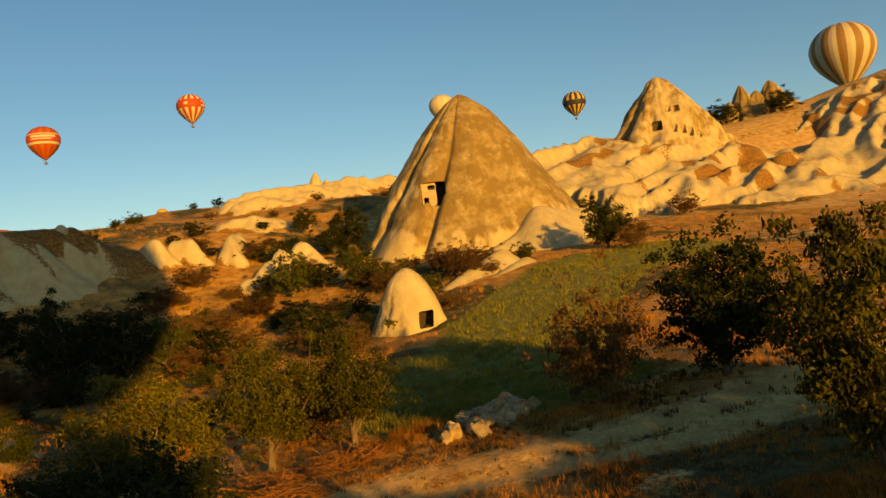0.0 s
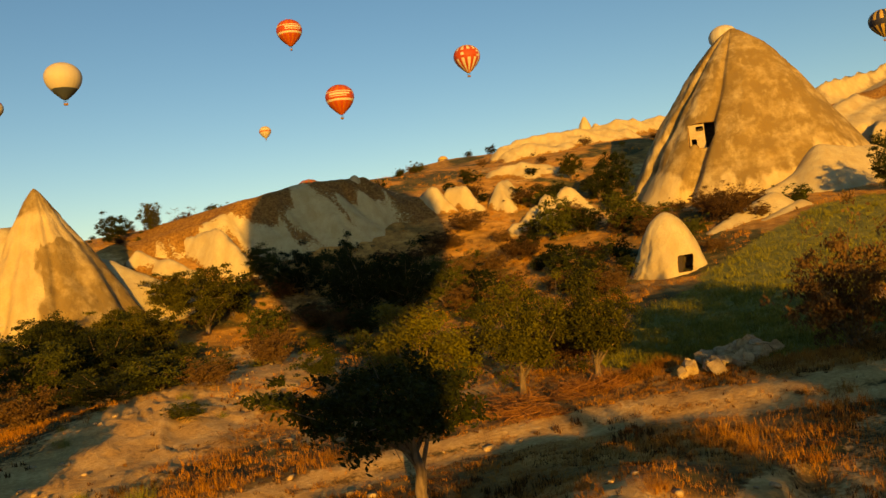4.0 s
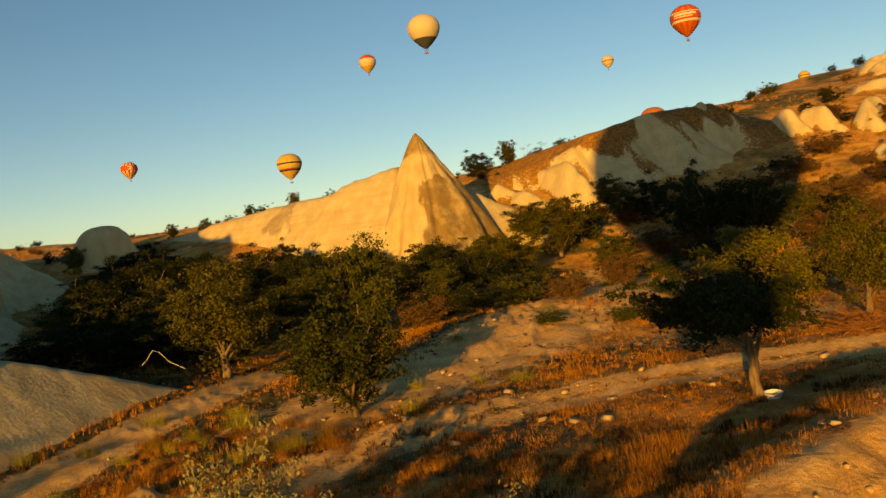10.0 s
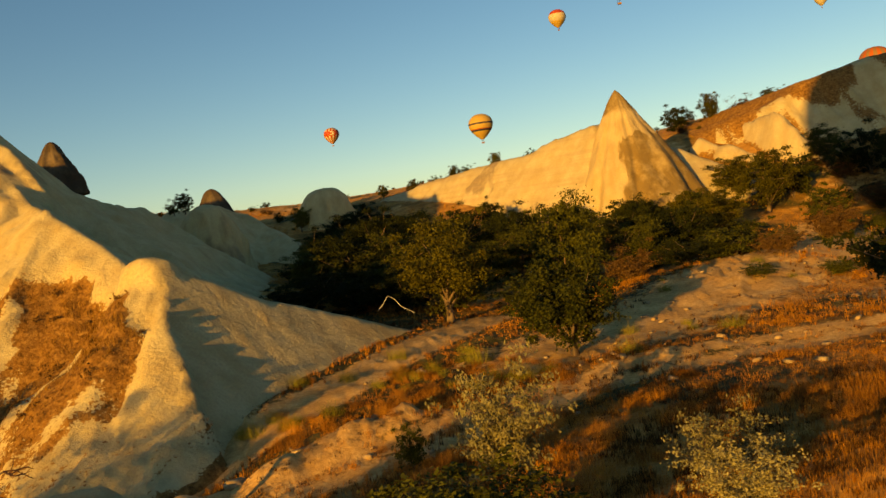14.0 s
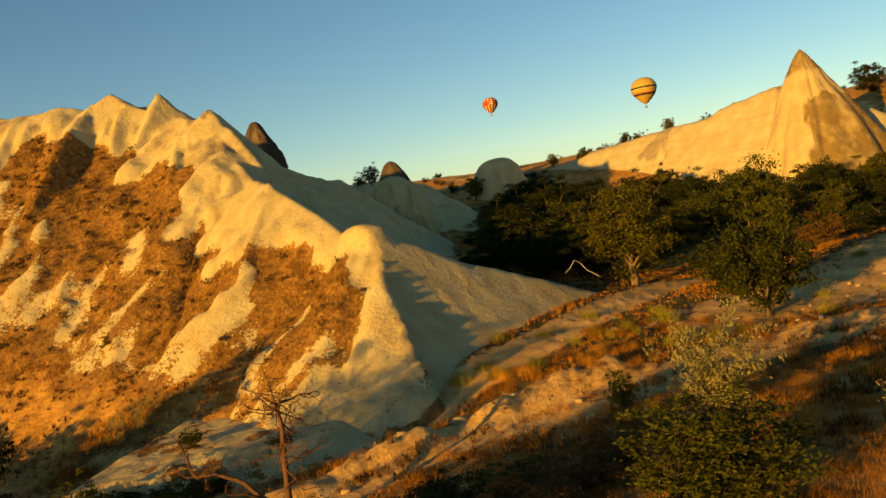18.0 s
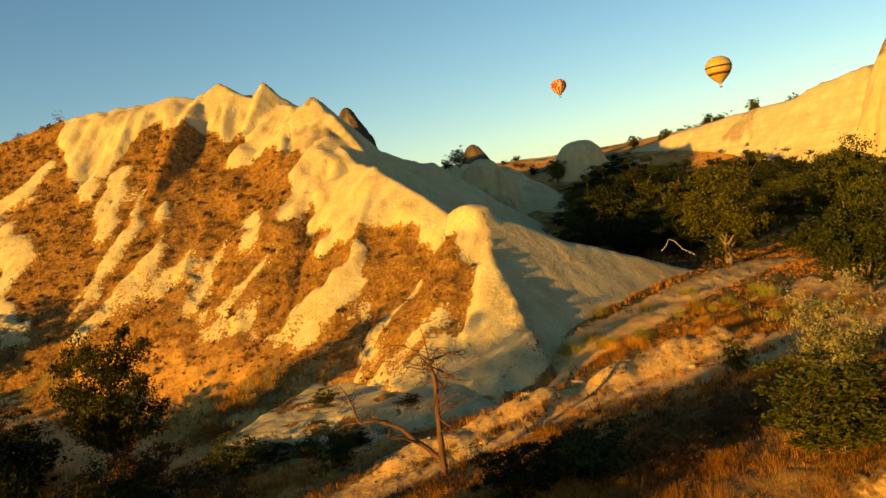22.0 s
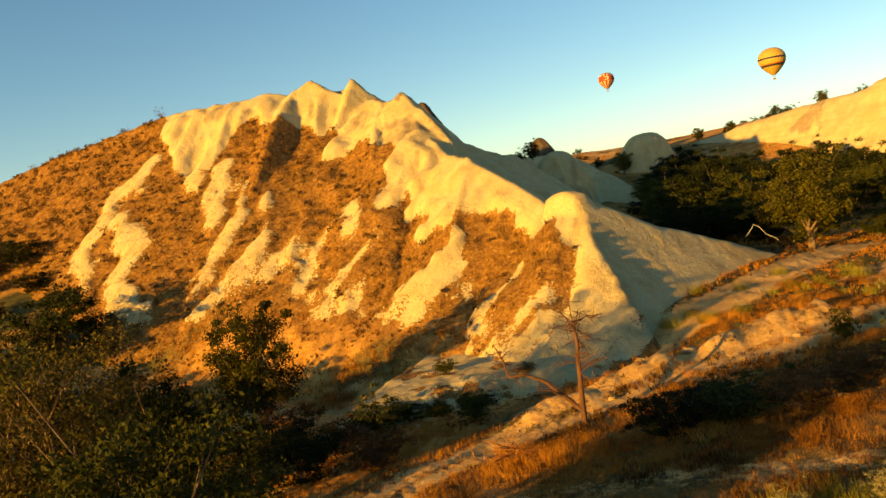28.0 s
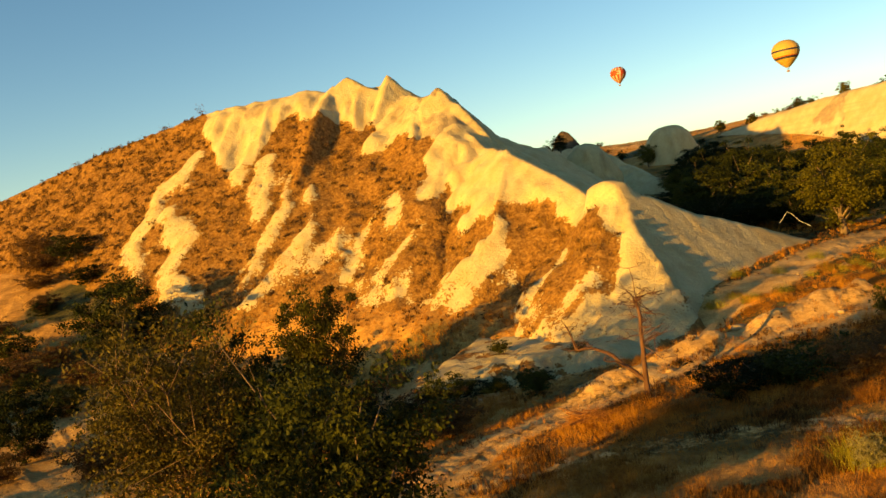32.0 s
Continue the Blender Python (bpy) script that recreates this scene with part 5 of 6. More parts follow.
# orchard in the balloon shade
planting(((41.9, 80.8, 6.5, 6.0, P_D), (39.9, 72, 7, 6.5, P_D), (40.6, 86.3, 5, 6.3, P_D), (38.3, 91.8, 4, 4.6, P_D2), (43.7, 70.8, 6, 6.5, P_D), (47.4, 70.4, 4.6, 4.9, P_D2), (27.8, 80.9, 6.4, 6.6, P_Y), (31.6, 84.3, 4, 6, P_B), (26.9, 86.6, 4.7, 6.5, P_Y),
          (19.3, 74.6, 4, 5.4, P_D2), (25.1, 60.9, 2.3, 3.4, P_R), (15, 64.8, 4.5, 5.8, P_D), (13.4, 76.2, 4.3, 6.2, P_T), (16.5, 58.2, 1.9, 5.5, P_B), (16.8, 56.2, 2.0, 4.4, P_D), (24.3, 57.0, 2.4, 3.6, P_R), (19.6, 54.2, 1.1, 2.6, P_B), (23.5, 49.4, 1.8, 3.2, P_B), (18.3, 43.6, 0.8, 2.4, P_B), (14.2, 43.9, 0.7, 2.2, P_B), (12.2, 51.0, 1.7, 4.6, P_D), (20.2, 40.2, 1.2, 2.6, P_B), (25.2, 44.2, 1.6, 3.0, P_R), (9.4, 55.0, 2.2, 4.4, P_R), (30.4, 73.2, 2.6, 4.6, P_B), (22.4, 71.8, 1.5, 4, P_B)), "orchard trees and bushes below the hill")
# valley thicket
planting(((-11.9, 59.9, 4.7, 5.5, P_D), (-10.9, 70, 5.2, 6.1, P_D), (-3.3, 74.8, 4.3, 6.2, P_D2), (0.7, 86.6, 3.4, 2.9, P_D), (11, 59.5, 4.2, 5, P_D2), (19.7, 77.1, 4.3, 6.5, P_Y), (31.5, 76.1, 2.7, 4.4, P_B), (15.3, 52, 1.9, 4.8, P_B), (17.5, 49.7, 1.5, 3.2, P_R),
          (-16.5, 89.5, 3.0, 5.7, P_D), (-9.1, 86.5, 3.4, 7, P_D), (-16.4, 75.5, 3.4, 5.0, P_Y), (-12, 74.2, 4.6, 6.4, P_D), (-14.9, 93.5, 3, 6.1, P_D), (-12.1, 58.1, 3.7, 6.2, P_D2), (-7.2, 66.5, 4.2, 5.2, P_D)), "trees of the valley thicket")
planting(((20.1, 72.9, 4.6, 6.2, P_Y), (12.1, 62.7, 4.4, 4.9, P_D), (-16.4, 66, 1.8, 3.6, P_D), (-5.4, 79.4, 3.4, 5.6, P_D), (-12, 90, 2.8, 6.2, P_D), (8, 82, 3, 5.5, P_D2), (15, 80, 3.4, 6.2, P_Y), (2, 66, 4, 5.5, P_D2), (5, 74, 4.2, 6, P_D), (-1, 61, 3.5, 5, P_D2), (6, 62, 4, 5.2, P_Y), (-14.2, 62, 3.4, 5, P_Y), (-8, 61, 4.6, 6, P_D2), (-4, 68, 5, 6, P_D), (1, 71, 5, 6, P_D), (-13.4, 67, 3.6, 5.4, P_D), (-14.5, 80, 3.2, 6, P_D), (-7, 73, 4.6, 6, P_D), (-2, 82, 4, 6, P_D), (3, 79, 4, 6, P_D), (10, 70, 4, 6, P_D2), (-10, 80, 4.5, 7, P_D), (-9, 55, 3, 4.6, P_D), (-5, 57, 3.4, 4.6, P_D2), (-17.4, 83, 3.2, 5, P_D)), "trees of the valley thicket")
# below the pyramid
planting(((66.8, 74.2, 4.6, 5.9, P_B), (69.8, 66.1, 3.9, 5.1, P_B), (84.5, 84, 3.9, 5.5, P_D), (86, 82.5, 6.5, 6.2, P_D), (85.6, 45.2, 5.2, 6.2, P_T), (61.5, 63.7, 1.6, 3.8, P_R), (91.5, 96, 4.2, 4.3, P_Y), (84.6, 41.6, 3, 4.1, P_R), (60.2, 59, 2.1, 3.1, P_B), (55.6, 62.4, 1.8, 3, P_B),
          (61.1, 49.4, 1.3, 2.9, P_R), (80.9, 107.3, 2.1, 4.2, P_B), (48.8, 50.3, 2.6, 3.3, P_R), (51.9, 73, 3.7, 4.7, P_R), (60.8, 74.1, 2.6, 5.4, P_R), (46, 60, 2.2, 3.6, P_R)), "bushes below the pyramid")
planting(((28.0, 113.0, 3.6, 5.0, P_D), (32.5, 113.0, 4.6, 3.4, P_Y), (37, 112, 2.6, 4.5, P_R), (41, 110, 2.2, 4, P_R), (67, 113, 2.2, 3.0, P_B), (60.5, 105.5, 1.8, 2.8, P_B), (118, 62, 3.4, 5, P_B), (120, 48, 3, 5, P_R), (200, 62, 5, 9, P_D), (208, 50, 5, 8, P_D), (193, 66, 5, 8, P_D), (-23, 98.5, 3.2, 3.2, P_Y), (-38, 104, 3, 3.5, P_D)))
# shrubs along the far skyline
for k in range(16):
    x, y = 128 + 2.2 * k + 1.5 * math.sin(k * 2.3), 166 - 2.6 * k + 2.0 * math.cos(k * 1.7)
    plant(P_D, x, y, 0.35 + 0.12 * math.sin(k * 1.9), k * 50, 1.1, "small dark shrub on the far skyline", "shrubs on the far skyline")
for k, (x, y) in enumerate(((2, 101.6), (-1.5, 103), (-3.2, 105.2), (-6, 107), (-9.5, 110), (6.5, 98), (-14, 113), (-28, 108), (-33, 106), (-22, 112))):
    plant((P_Y, P_B)[k % 2], x, y, 0.42 if k % 2 == 0 else 0.66, k * 70, 0.9, "small shrub on the cliff top", "shrubs on the cliff top", z=max(ground_height(x, y), 15.6 - 0.12 * max(0, 2 - x)))
plant(P_D, -29.4, 77.2, 0.38, 30, 0.95, "dark bush on the pale saddle", z=14.5)
plant(P_B, -31.0, 78.4, 0.5, 80, 1.0, "dark bush on the pale saddle", z=14.6)
# scattered scrub on the slopes
rng = np.random.default_rng(21)
for k in range(270):
    x, y = rng.uniform(28, 170), rng.uniform(60, 150)
    if k % 3 == 1:
        x, y = rng.uniform(34, 84), rng.uniform(52, 100)
    if k % 3 == 0:
        x, y = rng.uniform(-60, 40), rng.uniform(104, 150)
    if math.hypot(x - 98.8, y - 68.8) < 19 or (x > 112 and y < 92) or abs(y - 98) < 8 and x < 70:
        continue
    proto = (P_B, P_R, P_R, P_D)[k % 4]
    tall = rng.uniform(0.8, 2.0) * (0.45, 1.45, 1.0)[k % 3]
    ph, pw = SIZE[proto]
    plant(proto, x, y, tall / ph, rng.uniform(0, 360), rng.uniform(1.0, 1.5), group="scattered shrubs on the slopes")
# scrub at the far end of the gully, below the ridge
rng = np.random.default_rng(52)
for k in range(44):
    x, y = rng.uniform(-72, -38), rng.uniform(13, 34)
    if ridge_shape(np.array([x]), np.array([y]))[0] > ground_height(x, y) + 0.2:
        continue
    proto = (P_R, P_B, P_D, P_R)[k % 4]
    tall = rng.uniform(0.9, 2.3)
    plant(proto, x, y, tall / SIZE[proto][0], rng.uniform(0, 360), rng.uniform(1.0, 1.5), group="scrub below the ridge")
# low dry shrubs on the ridge's brown slope
rng = np.random.default_rng(44)
rx, ry = -15 - 75 * rng.uniform(0, 1, 4200) ** 0.8, rng.uniform(25, 54, 4200)
rz, rg = ridge_shape(rx, ry), land(rx, ry)
spots = np.flatnonzero((rz > rg + 0.3) & (ridge_cover(rx, ry, rz, rg)[:, 0] > 0.55) & (ridge_side(rx, ry) > 0.5) & (rng.uniform(0, 1, 4200) < 0.35 + 0.65 * sstep(-36, -50, rx)))
tufts = []
for k in spots:
    size = rng.uniform(0.10, 0.26) * (1.5 if rng.uniform() < 0.12 else 1.0)
    dome = np.array([rx[k], ry[k], rz[k] + 0.3 * size]) + rng.normal(0, 0.5, (5, 3)) * size
    tufts.append(leaf_cloud(rng, dome, size * 0.7, 44, 0.085, 0.7))
v, f = merge(tufts)
tagged(part("ridge_scrub", raw_mesh("ridge_scrub", v, f, M_LEAF_BROWN, False)), "low dry shrubs dotted over the brown ridge slope", "shrub", kind="stuff")
# dark scrub high on the ridge's far flank
for k, (x, y, tall, wide) in enumerate(((-66.3, 40.2, 2.6, 5.0), (-70.0, 39.8, 2.4, 4.6), (-62.5, 37.6, 1.8, 3.6), (-73.8, 42.4, 2.0, 4.4), (-58.0, 35.6, 1.5, 3.2), (-68.0, 37.0, 1.6, 3.8))):
    proto = (P_D, P_R)[k % 2]
    plant(proto, x, y, tall / SIZE[proto][0], 60 * k, wide / (SIZE[proto][1] * tall / SIZE[proto][0]), group="scrub below the ridge", z=max(ground_height(x, y), float(ridge_shape(np.array([x]), np.array([y]))[0])) - 0.1)
for p in SIZE:
    for o in (*p.children_recursive, p):
        bpy.data.objects.remove(o)


# ---- grass ----
def blades(x, y, z, tall, per, seed, spread=0.16, thin=0.02):
    thin = np.repeat(thin, per) if np.ndim(thin) else thin
    rng = np.random.default_rng(seed)
    n = len(x) * per
    c = np.repeat(np.column_stack([x, y, z]), per, 0)
    tall = np.repeat(tall, per) * rng.uniform(0.5, 1.15, n)
    th = rng.uniform(0, 2 * np.pi, n)
    b = c + np.column_stack([np.cos(th), np.sin(th), 0 * th]) * (spread * np.sqrt(rng.uniform(0, 1, n)))[:, None]
    lean = rng.normal(0, 0.28, (n, 2)) * tall[:, None]
    tip = b + np.column_stack([lean, tall])
    side = np.column_stack([np.cos(th + 1.2), np.sin(th + 1.2), 0 * th]) * (thin * (0.6 + tall))[:, None]
    b[:, 2] -= 0.05
    v = np.stack([b - side, b + side, tip], 1).reshape(-1, 3)
    return v, np.arange(3 * n).reshape(-1, 3)


def scatter(count, r0, r1, a0, a1, seed):
    rng = np.random.default_rng(seed)
    r, a = r0 * (r1 / r0) ** rng.uniform(0, 1, count), np.radians(rng.uniform(a0, a1, count))
    return 3 + r * np.sin(a), -6 + r * np.cos(a), rng


x, y, rng = scatter(150000, 10, 62, -58, 88, 5)
cov = land_cover(x, y)
patchy = sstep(-0.18, 0.12, fbm(x / 2.6, y / 2.6, 5, 3))
keep = (rng.uniform(0, 1, len(x)) > cov[:, 2] * 1.35 - 0.1) & (cov[:, 1] < 0.4) & (rng.uniform(0, 1, len(x)) < 0.25 + patchy)
x, y = x[keep], y[keep]
v, f = blades(x, y, land(x, y), 0.10 + 0.24 * sstep(-0.1, 0.25, fbm(x / 4, y / 4, 9, 3)), 9, 1, 0.16, 0.0075 * np.clip(np.hypot(x - 3, y + 6) / 17, 1, 3))
tagged(part("dry_grass", raw_mesh("dry_grass", v, f, M_STRAW, False)), "golden dry grass tufts on the slope", "grass", kind="stuff")
x, y, rng = scatter(90000, 9, 60, -60, 88, 15)
cov = land_cover(x, y)
keep = (rng.uniform(0, 1, len(x)) > cov[:, 2] * 1.3 - 0.15) & (cov[:, 1] < 0.4) & (rng.uniform(0, 1, len(x)) < sstep(-0.12, 0.16, fbm(x / 1.3, y / 1.3, 25, 3)))
x, y = x[keep], y[keep]
v, f = blades(x, y, land(x, y), 0.08 + 0.16 * sstep(-0.1, 0.25, fbm(x / 3, y / 3, 29, 3)), 8, 11, 0.13, 0.016 * np.clip(np.hypot(x - 3, y + 6) / 17, 1, 3))
tagged(part("dry_stubble", raw_mesh("dry_stubble", v, f, M_STUBBLE, False)), "dark brown stubble between golden grass", "grass", kind="stuff")
x, y, rng = scatter(40000, 35, 110, 20, 88, 6)
g = land_cover(x, y)[:, 1] > 0.45
x, y = x[g], y[g]
v, f = blades(x, y, land(x, y), 0.2 + 0.2 * sstep(-0.1, 0.2, fbm(x / 3, y / 3, 4, 3)), 7, 2, 0.3, 0.03)
tagged(part("meadow_grass", raw_mesh("meadow_grass", v, f, M_GRASS, False)), "green meadow grass beside the hut", "grass", kind="stuff")
x, y, rng = scatter(30000, 55, 170, -45, 84, 8)
cov = land_cover(x, y)
keep = (rng.uniform(0, 1, len(x)) > cov[:, 2]) & (cov[:, 1] < 0.4)
x, y = x[keep], y[keep]
v, f = blades(x, y, land(x, y), 0.14 + 0.3 * sstep(0, 0.2, fbm(x / 6, y / 6, 9, 3)), 8, 3, 0.35, 0.03)
tagged(part("hill_grass", raw_mesh("hill_grass", v, f, M_STRAW, False)), "dry grass on the far hillside", "grass", kind="stuff")
rng = np.random.default_rng(9)
x, y = rng.uniform(-112, -12, 60000), rng.uniform(22, 58, 60000)
z, g = ridge_shape(x, y), land(x, y)
keep = (z > g) & (ridge_cover(x, y, z, g)[:, 0] > 0.55) & (ridge_side(x, y) > 0.5)
x, y, z = x[keep], y[keep], z[keep]
v, f = blades(x, y, z, 0.10 + 0.17 * sstep(0, 0.2, fbm(x / 3, y / 3, 9, 3)), 8, 4, 0.2, 0.02)
tagged(part("ridge_grass", raw_mesh("ridge_grass", v, f, M_STRAW_BROWN, False)), "brown dry grass between the ridge's white ribs", "grass", kind="stuff")


# tussocks and weeds beside the tracks
TUSSOCK = {}
for key, mat, tall, seed in (("rust", M_RUST, 0.42, 31), ("green", M_GRASS, 0.6, 32), ("straw", M_STRAW, 0.42, 33)):
    v, f = blades(np.zeros(1), np.zeros(1), np.zeros(1), np.array([tall]), 260, seed, 0.5, 0.006)
    TUSSOCK[key] = raw_mesh("tussock", v, f, mat, False)
WORDS = {"rust": "rust-orange dry tussock beside the track", "green": "tuft of green weeds on the slope", "straw": "tall straw-coloured grass tussock"}
trng = random.Random(12)
for key, cx, cy, sx, sy, count, size in (("rust", -7.6, 27.4, 1.4, 0.8, 12, 0.9), ("rust", -3.5, 33.5, 3.0, 1.5, 26, 0.9), ("green", -4.5, 34.5, 3.5, 2.0, 26, 1.0), ("green", -9.0, 30.5, 2.0, 1.2, 14, 0.8), ("straw", 4, 20, 6, 2.5, 40, 0.9), ("rust", 11, 19, 5, 2.0, 26, 0.8), ("green", 7.5, 36, 3.5, 3, 9, 0.8),
                                         ("rust", 27, 29.3, 2.6, 0.8, 22, 0.9), ("green", 12, 45, 4, 4, 8, 0.7), ("green", 22, 62, 5, 4, 26, 1.2), ("rust", 33, 22, 3, 2, 18, 0.9), ("green", -4.6, 5.2, 1.6, 0.8, 14, 0.9), ("rust", -5, 12.5, 3.0, 2.0, 26, 1.0), ("straw", -9, 13, 2.5, 2.5, 20, 0.9), ("green", -20, 23, 3.5, 2.0, 20, 0.9), ("rust", -30, 27, 5, 2.0, 24, 1.2), ("rust", -2.5, 29.5, 4.5, 2.4, 60, 0.8), ("straw", -5, 29, 4, 3, 40, 0.8), ("green", 0, 31, 3, 2, 16, 0.8), ("rust", 2, 25.5, 5, 1.5, 30, 0.7), ("straw", -1, 22, 4, 3, 40, 0.8), ("straw", -4, 17, 4, 3, 30, 0.8)):
    for _ in range(int(count * 0.53)):
        x, y = cx + trng.gauss(0, sx * 0.6), cy + trng.gauss(0, sy * 0.6)
        ob = part("tussock", TUSSOCK[key])
        s = size * trng.uniform(0.6, 1.3)
        ob.matrix_basis = pose(x, y, ground_height(x, y) - 0.03, 0, 0, trng.uniform(0, 360)) @ Matrix.Diagonal((s * 1.2, s * 1.2, s, 1))
        tagged(ob, WORDS[key], "grass tussock", "tussocks beside the tracks")


# ---- small things ----
def dead_tree(x, y):
    rng = np.random.default_rng(77)
    root = tagged(new("dead_tree"), "leafless dead tree with a reddish forked trunk", "tree")
    root.matrix_basis = pose(x, y, ground_height(x, y), 0, 0, 23)

    def limb(pts, r0, r1, name, twigs, reach):
        pts = np.array(pts, float)
        k = np.linspace(0, len(pts) - 1, len(pts) * 3)
        path = np.column_stack([np.interp(k, range(len(pts)), pts[:, c]) for c in range(3)]) + rng.normal(0, 0.012, (len(k), 3))
        wood = [tube(path, np.linspace(r0, r1, len(k)), 8)]
        ends = [(path[-1], reach * 0.8, r1)] + [(path[rng.integers(len(k) // 2, len(k))], reach * rng.uniform(0.5, 1.0), r1 * 0.5) for _ in range(twigs)]
        for depth in range(3):
            later = []
            for s, ln, r in ends:
                d = rng.normal(0, 1, 3)
                d[2] = d[2] * 0.55 + 0.1
                d /= np.linalg.norm(d)
                n = 5
                p = s + d * ln * np.linspace(0, 1, n)[:, None] + np.cumsum(rng.normal(0, 0.07 * ln, (n, 3)), 0) * np.linspace(0, 1, n)[:, None]
                wood.append(tube(p, np.linspace(r, r * 0.4, n), 5))
                later += [(p[rng.integers(2, n)], ln * 0.62, r * 0.55) for _ in range(3)]
            ends = later
        v, f = merge(wood)
        part(name, raw_mesh(name, v, f, M_DEADWOOD), root)

    limb(((0, 0, -0.3), (0.04, 0, 0.9), (0.1, 0, 1.9), (0.16, 0.05, 3.0), (0.12, 0, 3.6)), 0.115, 0.05, "trunk", 22, 1.15)
    limb(((0.02, 0, 0.5), (-0.6, 0.1, 1.15), (-1.2, 0.2, 1.75), (-1.9, 0.2, 2.05), (-2.3, 0.3, 2.0), (-2.5, 0.3, 2.7)), 0.09, 0.03, "limb", 10, 0.7)
    limb(((-0.5, 0.1, 1.05), (-1.0, -0.2, 1.45), (-1.5, -0.4, 1.6)), 0.05, 0.02, "limb", 3, 0.5)
    return root


dead_tree(-12.15, 15.5)



def brush_heap(x, y, wide, tall, seed):
    """A heap of cut dry branches under the orchard trees."""
    rng = np.random.default_rng(seed)
    root = tagged(new("brush_heap"), "heap of cut rust-brown branches under a tree", "brushwood", "brush heaps beside the track")
    root.matrix_basis = pose(x, y, ground_height(x, y), 0, 0, rng.uniform(0, 360))
    for name, count, r in (("branch", 26, 0.022), ("twig", 150, 0.008)):
        wood = []
        for _ in range(count):
            a, k = rng.uniform(0, 6.28), rng.uniform(0, 1) ** 0.5
            c = np.array([k * wide * math.cos(a), 0.6 * k * wide * math.sin(a), tall * (1 - k) * rng.uniform(0.2, 1.0) + 0.06])
            d = rng.normal(0, 1, 3) * (1.4, 0.8, 0.28)
            d *= rng.uniform(0.35, 0.8) / np.linalg.norm(d)
            wood.append(tube(np.array([c - d, c + rng.normal(0, 0.05, 3), c + d]), [r, r * 0.8, r * 0.35], 4))
        v, f = merge(wood)
        part(name, raw_mesh(name, v, f, M_BRUSH), root)
    return root


for k, (x, y, wide, tall) in enumerate(((21.4, 28.4, 1.3, 0.5), (22.9, 30.8, 1.5, 0.6), (24.8, 29.9, 1.4, 0.55), (26.2, 29.4, 1.1, 0.4), (-13.6, 12.6, 0.9, 0.5))):
    brush_heap(x, y, wide, tall, 60 + k)

rng2 = random.Random(4)
for k in range(58):
    a, r = rng2.uniform(0, 6.28), rng2.uniform(0, 1) ** 0.6
    x, y = 30.6 + 3.5 * r * math.cos(a), 27.0 + 1.4 * r * math.sin(a) + 0.3 * r * math.cos(a)
    size = rng2.uniform(0.26, 0.52)
    bm = box_bm(size * rng2.uniform(0.8, 1.7), size * rng2.uniform(0.7, 1.1), size * rng2.uniform(0.6, 1.0), 0.05, 0.06, rng2)
    ob = part("stone_block", bm_mesh("stone_block", bm, M_BLOCK))
    ob.matrix_basis = pose(x, y, ground_height(x, y) + size * 0.36 + 0.3 * (1 - r), rng2.uniform(-40, 40), rng2.uniform(-40, 40), rng2.uniform(0, 360))
    tagged(ob, "rough-cut pale building stone in a rubble pile", "stone", "pile of cut stones")
for x, y, s in ((9.7, 25.4, 0.35), (8.8, 25.8, 0.28), (12.6, 19.6, 0.25), (13.2, 19.0, 0.22), (17.5, 33.5, 0.3), (19, 36, 0.35), (16, 37, 0.3), (-7.5, 25.2, 0.4), (-9.2, 23.6, 0.45), (-11, 22.4, 0.5), (-5.2, 26.4, 0.35), (22, 38.5, 0.3), (24, 36.6, 0.32)):
    bm = box_bm(s * 1.6, s, s * 0.5, s * 0.18, s * 0.12, rng2)
    ob = part("field_stone", bm_mesh("field_stone", bm, M_BLOCK, True))
    ob.matrix_basis = pose(x, y, ground_height(x, y) + s * 0.1, rng2.uniform(-12, 12), rng2.uniform(-12, 12), rng2.uniform(0, 360))
    tagged(ob, "flat pale stone lying in dry grass", "stone", "field stones")
# loose stones along the gully, the wash and the foot of the ridge
LOOSE = [bm_mesh("loose_stone", box_bm(0.34 + 0.1 * k, 0.24 + 0.04 * k, 0.16 + 0.03 * k, 0.05, 0.06, rng2), M_LOOSE, True) for k in range(4)]
SCARP = ((7.5, 13.4), (10, 14.4), (12.5, 15.6), (15, 16.8))
for k in range(190):
    line = (GULLY, WASH, TRACK[6:14], SCARP)[k % 3 if k < 150 else 3]
    j = rng2.randrange(len(line) - 1)
    f = rng2.random()
    x, y = (line[j][i] + f * (line[j + 1][i] - line[j][i]) + rng2.gauss(0, 2.0) for i in (0, 1))
    ob = part("loose_stone", LOOSE[k % 4])
    s = rng2.uniform(0.2, 0.75 if k < 150 else 0.5)
    ob.matrix_basis = pose(x, y, ground_height(x, y) + 0.03, rng2.uniform(-15, 15), rng2.uniform(-15, 15), rng2.uniform(0, 360)) @ Matrix.Diagonal((s, s, s, 1))
    tagged(ob, "loose pale tuff stone on bare soil", "stone", "loose stones on the slopes")
# basin at the tree's foot
bm = bmesh.new()
bmesh.ops.create_cone(bm, cap_ends=True, segments=20, radius1=0.12, radius2=0.17, depth=0.12)
top = max(bm.faces, key=lambda f: f.calc_center_median().z)
bmesh.ops.inset_individual(bm, faces=[top], thickness=0.03)
bmesh.ops.translate(bm, verts=top.verts, vec=(0, 0, -0.08))
basin = part("basin", bm_mesh("basin", bm, fabric_white))
basin.matrix_basis = pose(13.8, 23.0, ground_height(13.8, 23.0) + 0.12, 8, 0, 0) @ Matrix.Diagonal((1.6, 1.3, 1.6, 1))
tagged(basin, "white basin on the grass at a tree's foot", "basin")
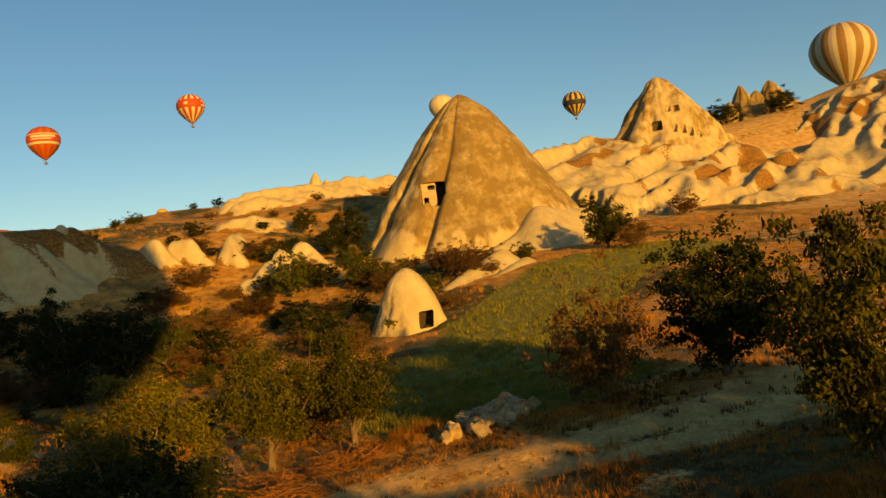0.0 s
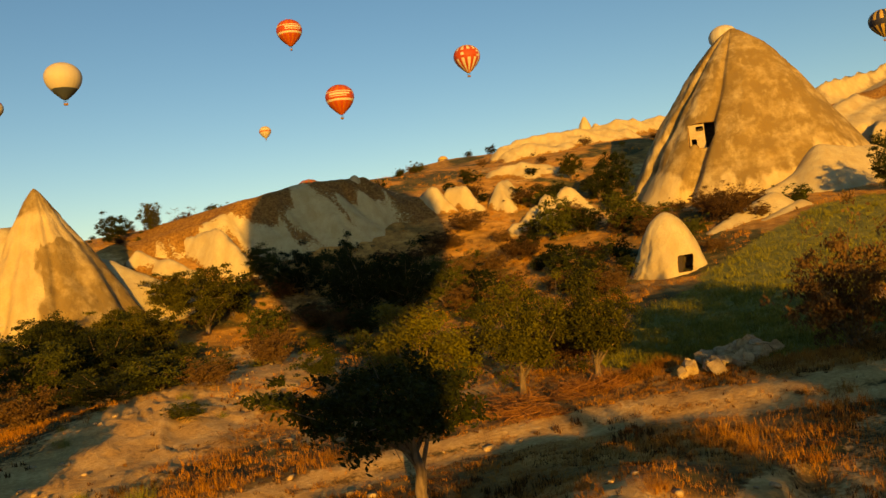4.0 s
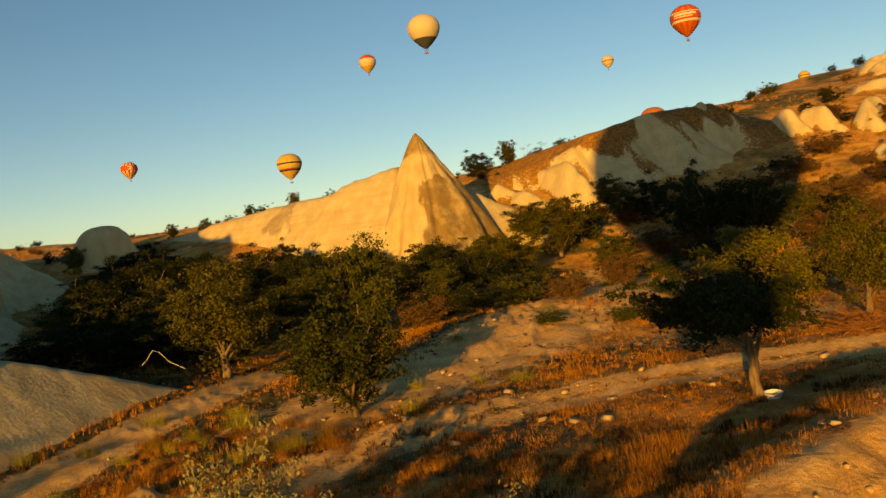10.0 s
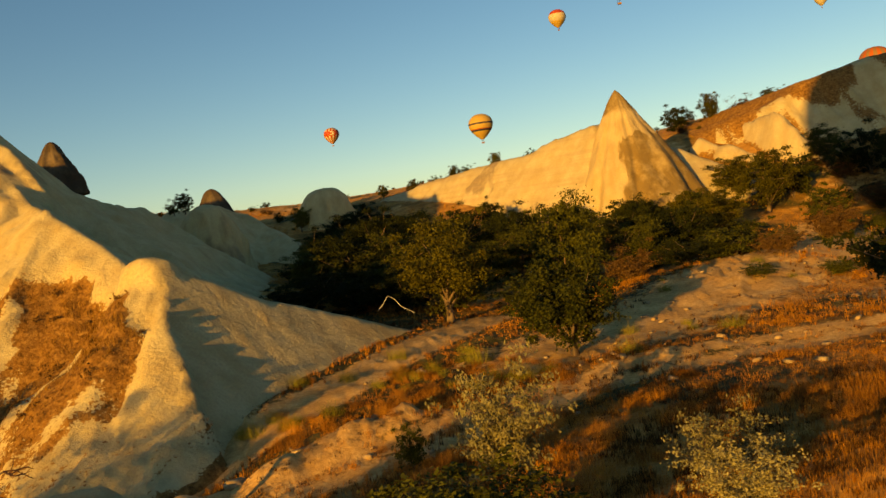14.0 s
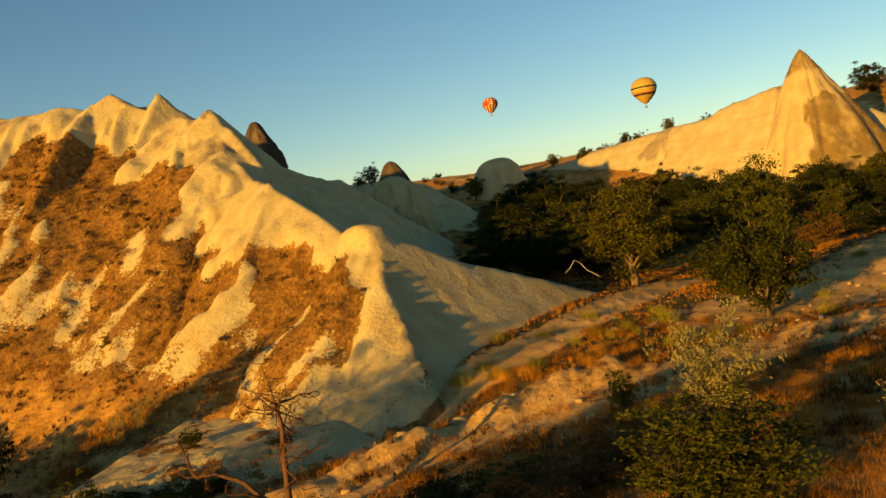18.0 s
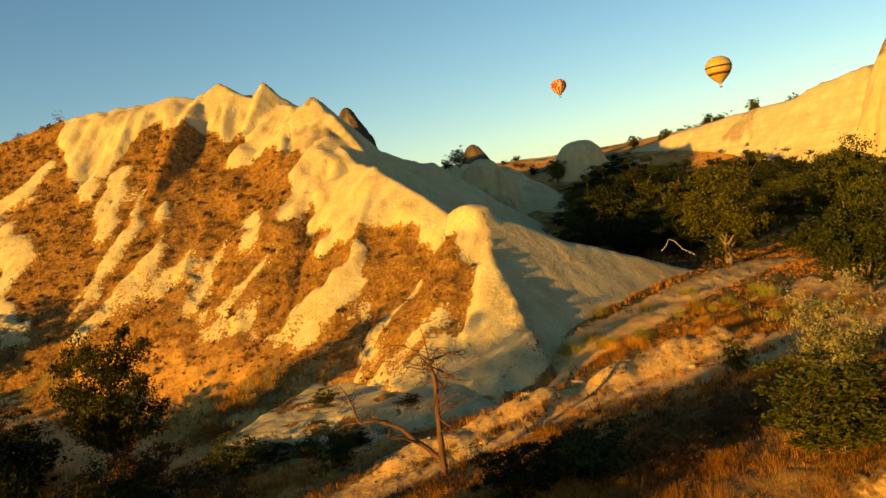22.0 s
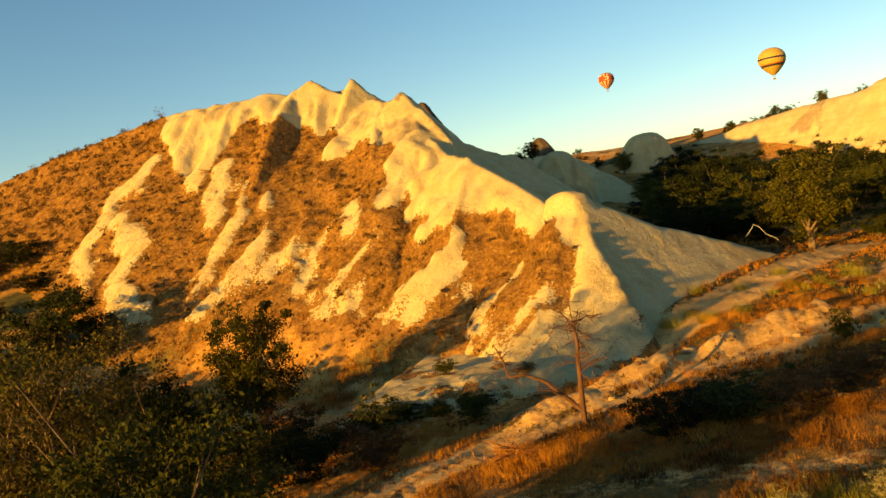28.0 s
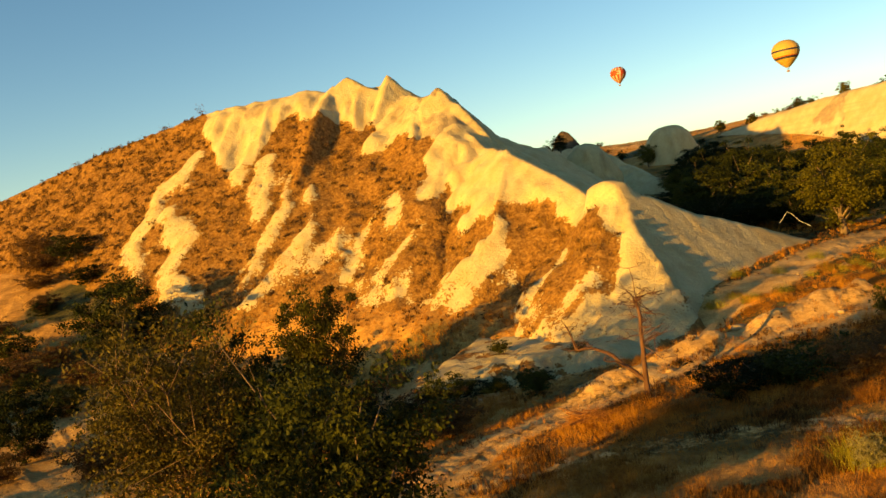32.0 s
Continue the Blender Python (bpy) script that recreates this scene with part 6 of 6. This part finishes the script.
# white hose arching over the scrub
hp = np.array([(-7.2, 45.4, 1.2), (-6.9, 45.6, 1.5), (-6.6, 45.8, 1.9), (-6.3, 46.0, 1.75), (-5.9, 46.1, 1.2), (-5.2, 46.3, 0.8)])
hp[:, 2] += [ground_height(a, b) for a, b in hp[:, :2]]
t = np.linspace(0, 5, 26)
hose_path = np.column_stack([np.interp(t, range(6), hp[:, k]) for k in range(3)])
v, f = tube(hose_path, np.full(26, 0.016), 6)
tagged(part("hose", raw_mesh("hose", v, f, fabric_white)), "thin white hose arching out of the bushes", "hose")

# ---- balloons ----
def gores(a, b, each=1):
    return lambda g, h: a if (g // each) % 2 == 0 else b


def red_banded(g, h):
    if 11 <= g <= 16 and (0.53 < h < 0.575 or 0.61 < h < 0.655) and not (g == 16 and h < 0.6):
        return F_WHITE  # two plain bars of lettering
    if 0.42 < h < 0.47 or 0.70 < h < 0.735:
        return F_WHITE
    if 0.47 <= h <= 0.70:
        return F_RED
    return F_ORANGE if g % 2 else F_RED


def flag_scheme(g, h):
    if (g in (18, 19) and 0.50 < h < 0.73 and not (g == 18 and 0.56 < h < 0.67)) or (g == 13 and 0.57 < h < 0.65):
        return F_WHITE  # pale emblem
    if 0.47 < h < 0.76:
        return F_RED
    return F_WHITE if g % 2 else F_RED


def tipped(low, high, cut, tip=None, tip_cut=2.0):
    return lambda g, h: low if h < cut else (tip if tip and h > tip_cut else high)


def banded(g, h):
    if 0.30 < h < 0.36 or 0.56 < h < 0.62 or 0.68 < h < 0.70:
        return F_NAVY
    return F_ORANGE if 0.36 <= h < 0.42 else F_YELLOW


balloon(279, 502, 118, 20, red_banded, "red hot-air balloon with white bands and lettering", 30)
balloon(383, 485, 147, 20, flag_scheme, "red and white striped balloon with crescent emblem", 10)
balloon(938, 1300, 194, 20, banded, "tiny far banded balloon just above the hill", 0)
balloon(514, 353, 130, 20, gores(F_PALE, F_WHITE), "white balloon half hidden behind the tuff pyramid", 0)
balloon(644, 303, 136, 20, lambda g, h: F_NAVY if 0.42 < h < 0.60 else (F_YELLOW if g % 2 else F_NAVY), "yellow and navy striped balloon over the saddle", 0)
balloon(295, 47, 53, 20, gores(F_BROWN, F_PALE), "large tan striped balloon low behind the hill", 0)
balloon(285, 581, 190, 20, red_banded, "orange and red balloon with white bands", 60)
balloon(564, 1287, 252, 20, lambda g, h: F_ORANGE if 0.5 < h < 0.6 else F_PALE, "small far cream balloon", 0)
balloon(99, 495, 124, 20, tipped(F_GREY, F_PALE, 0.28), "cream balloon with a slate-grey lower part", 0)
balloon(117, 950, 210, 20, tipped(F_YELLOW, F_PALE, 0.35, F_RED, 0.74), "yellow balloon with a red crown", 0)
balloon(8, 667, 69, 20, banded, "yellow balloon with dark blue bands", 0)
balloon(-182, 1048, 128, 20, flag_scheme, "small red and white balloon above the saddle", 0)
balloon(279, 567, 61, 20, gores(F_BROWN, F_ORANGE), "orange balloon dome rising behind the hill crest", 0)
# unseen stand-in for the camera's own balloon, set sunward to throw its shadow
balloon(-16.9, -30.0, 13.4, 25, gores(F_ORANGE, F_WHITE), "unseen balloon placed behind the viewpoint to cast the hillside shadow", 60, big_basket=1.9, stretch=1.16)
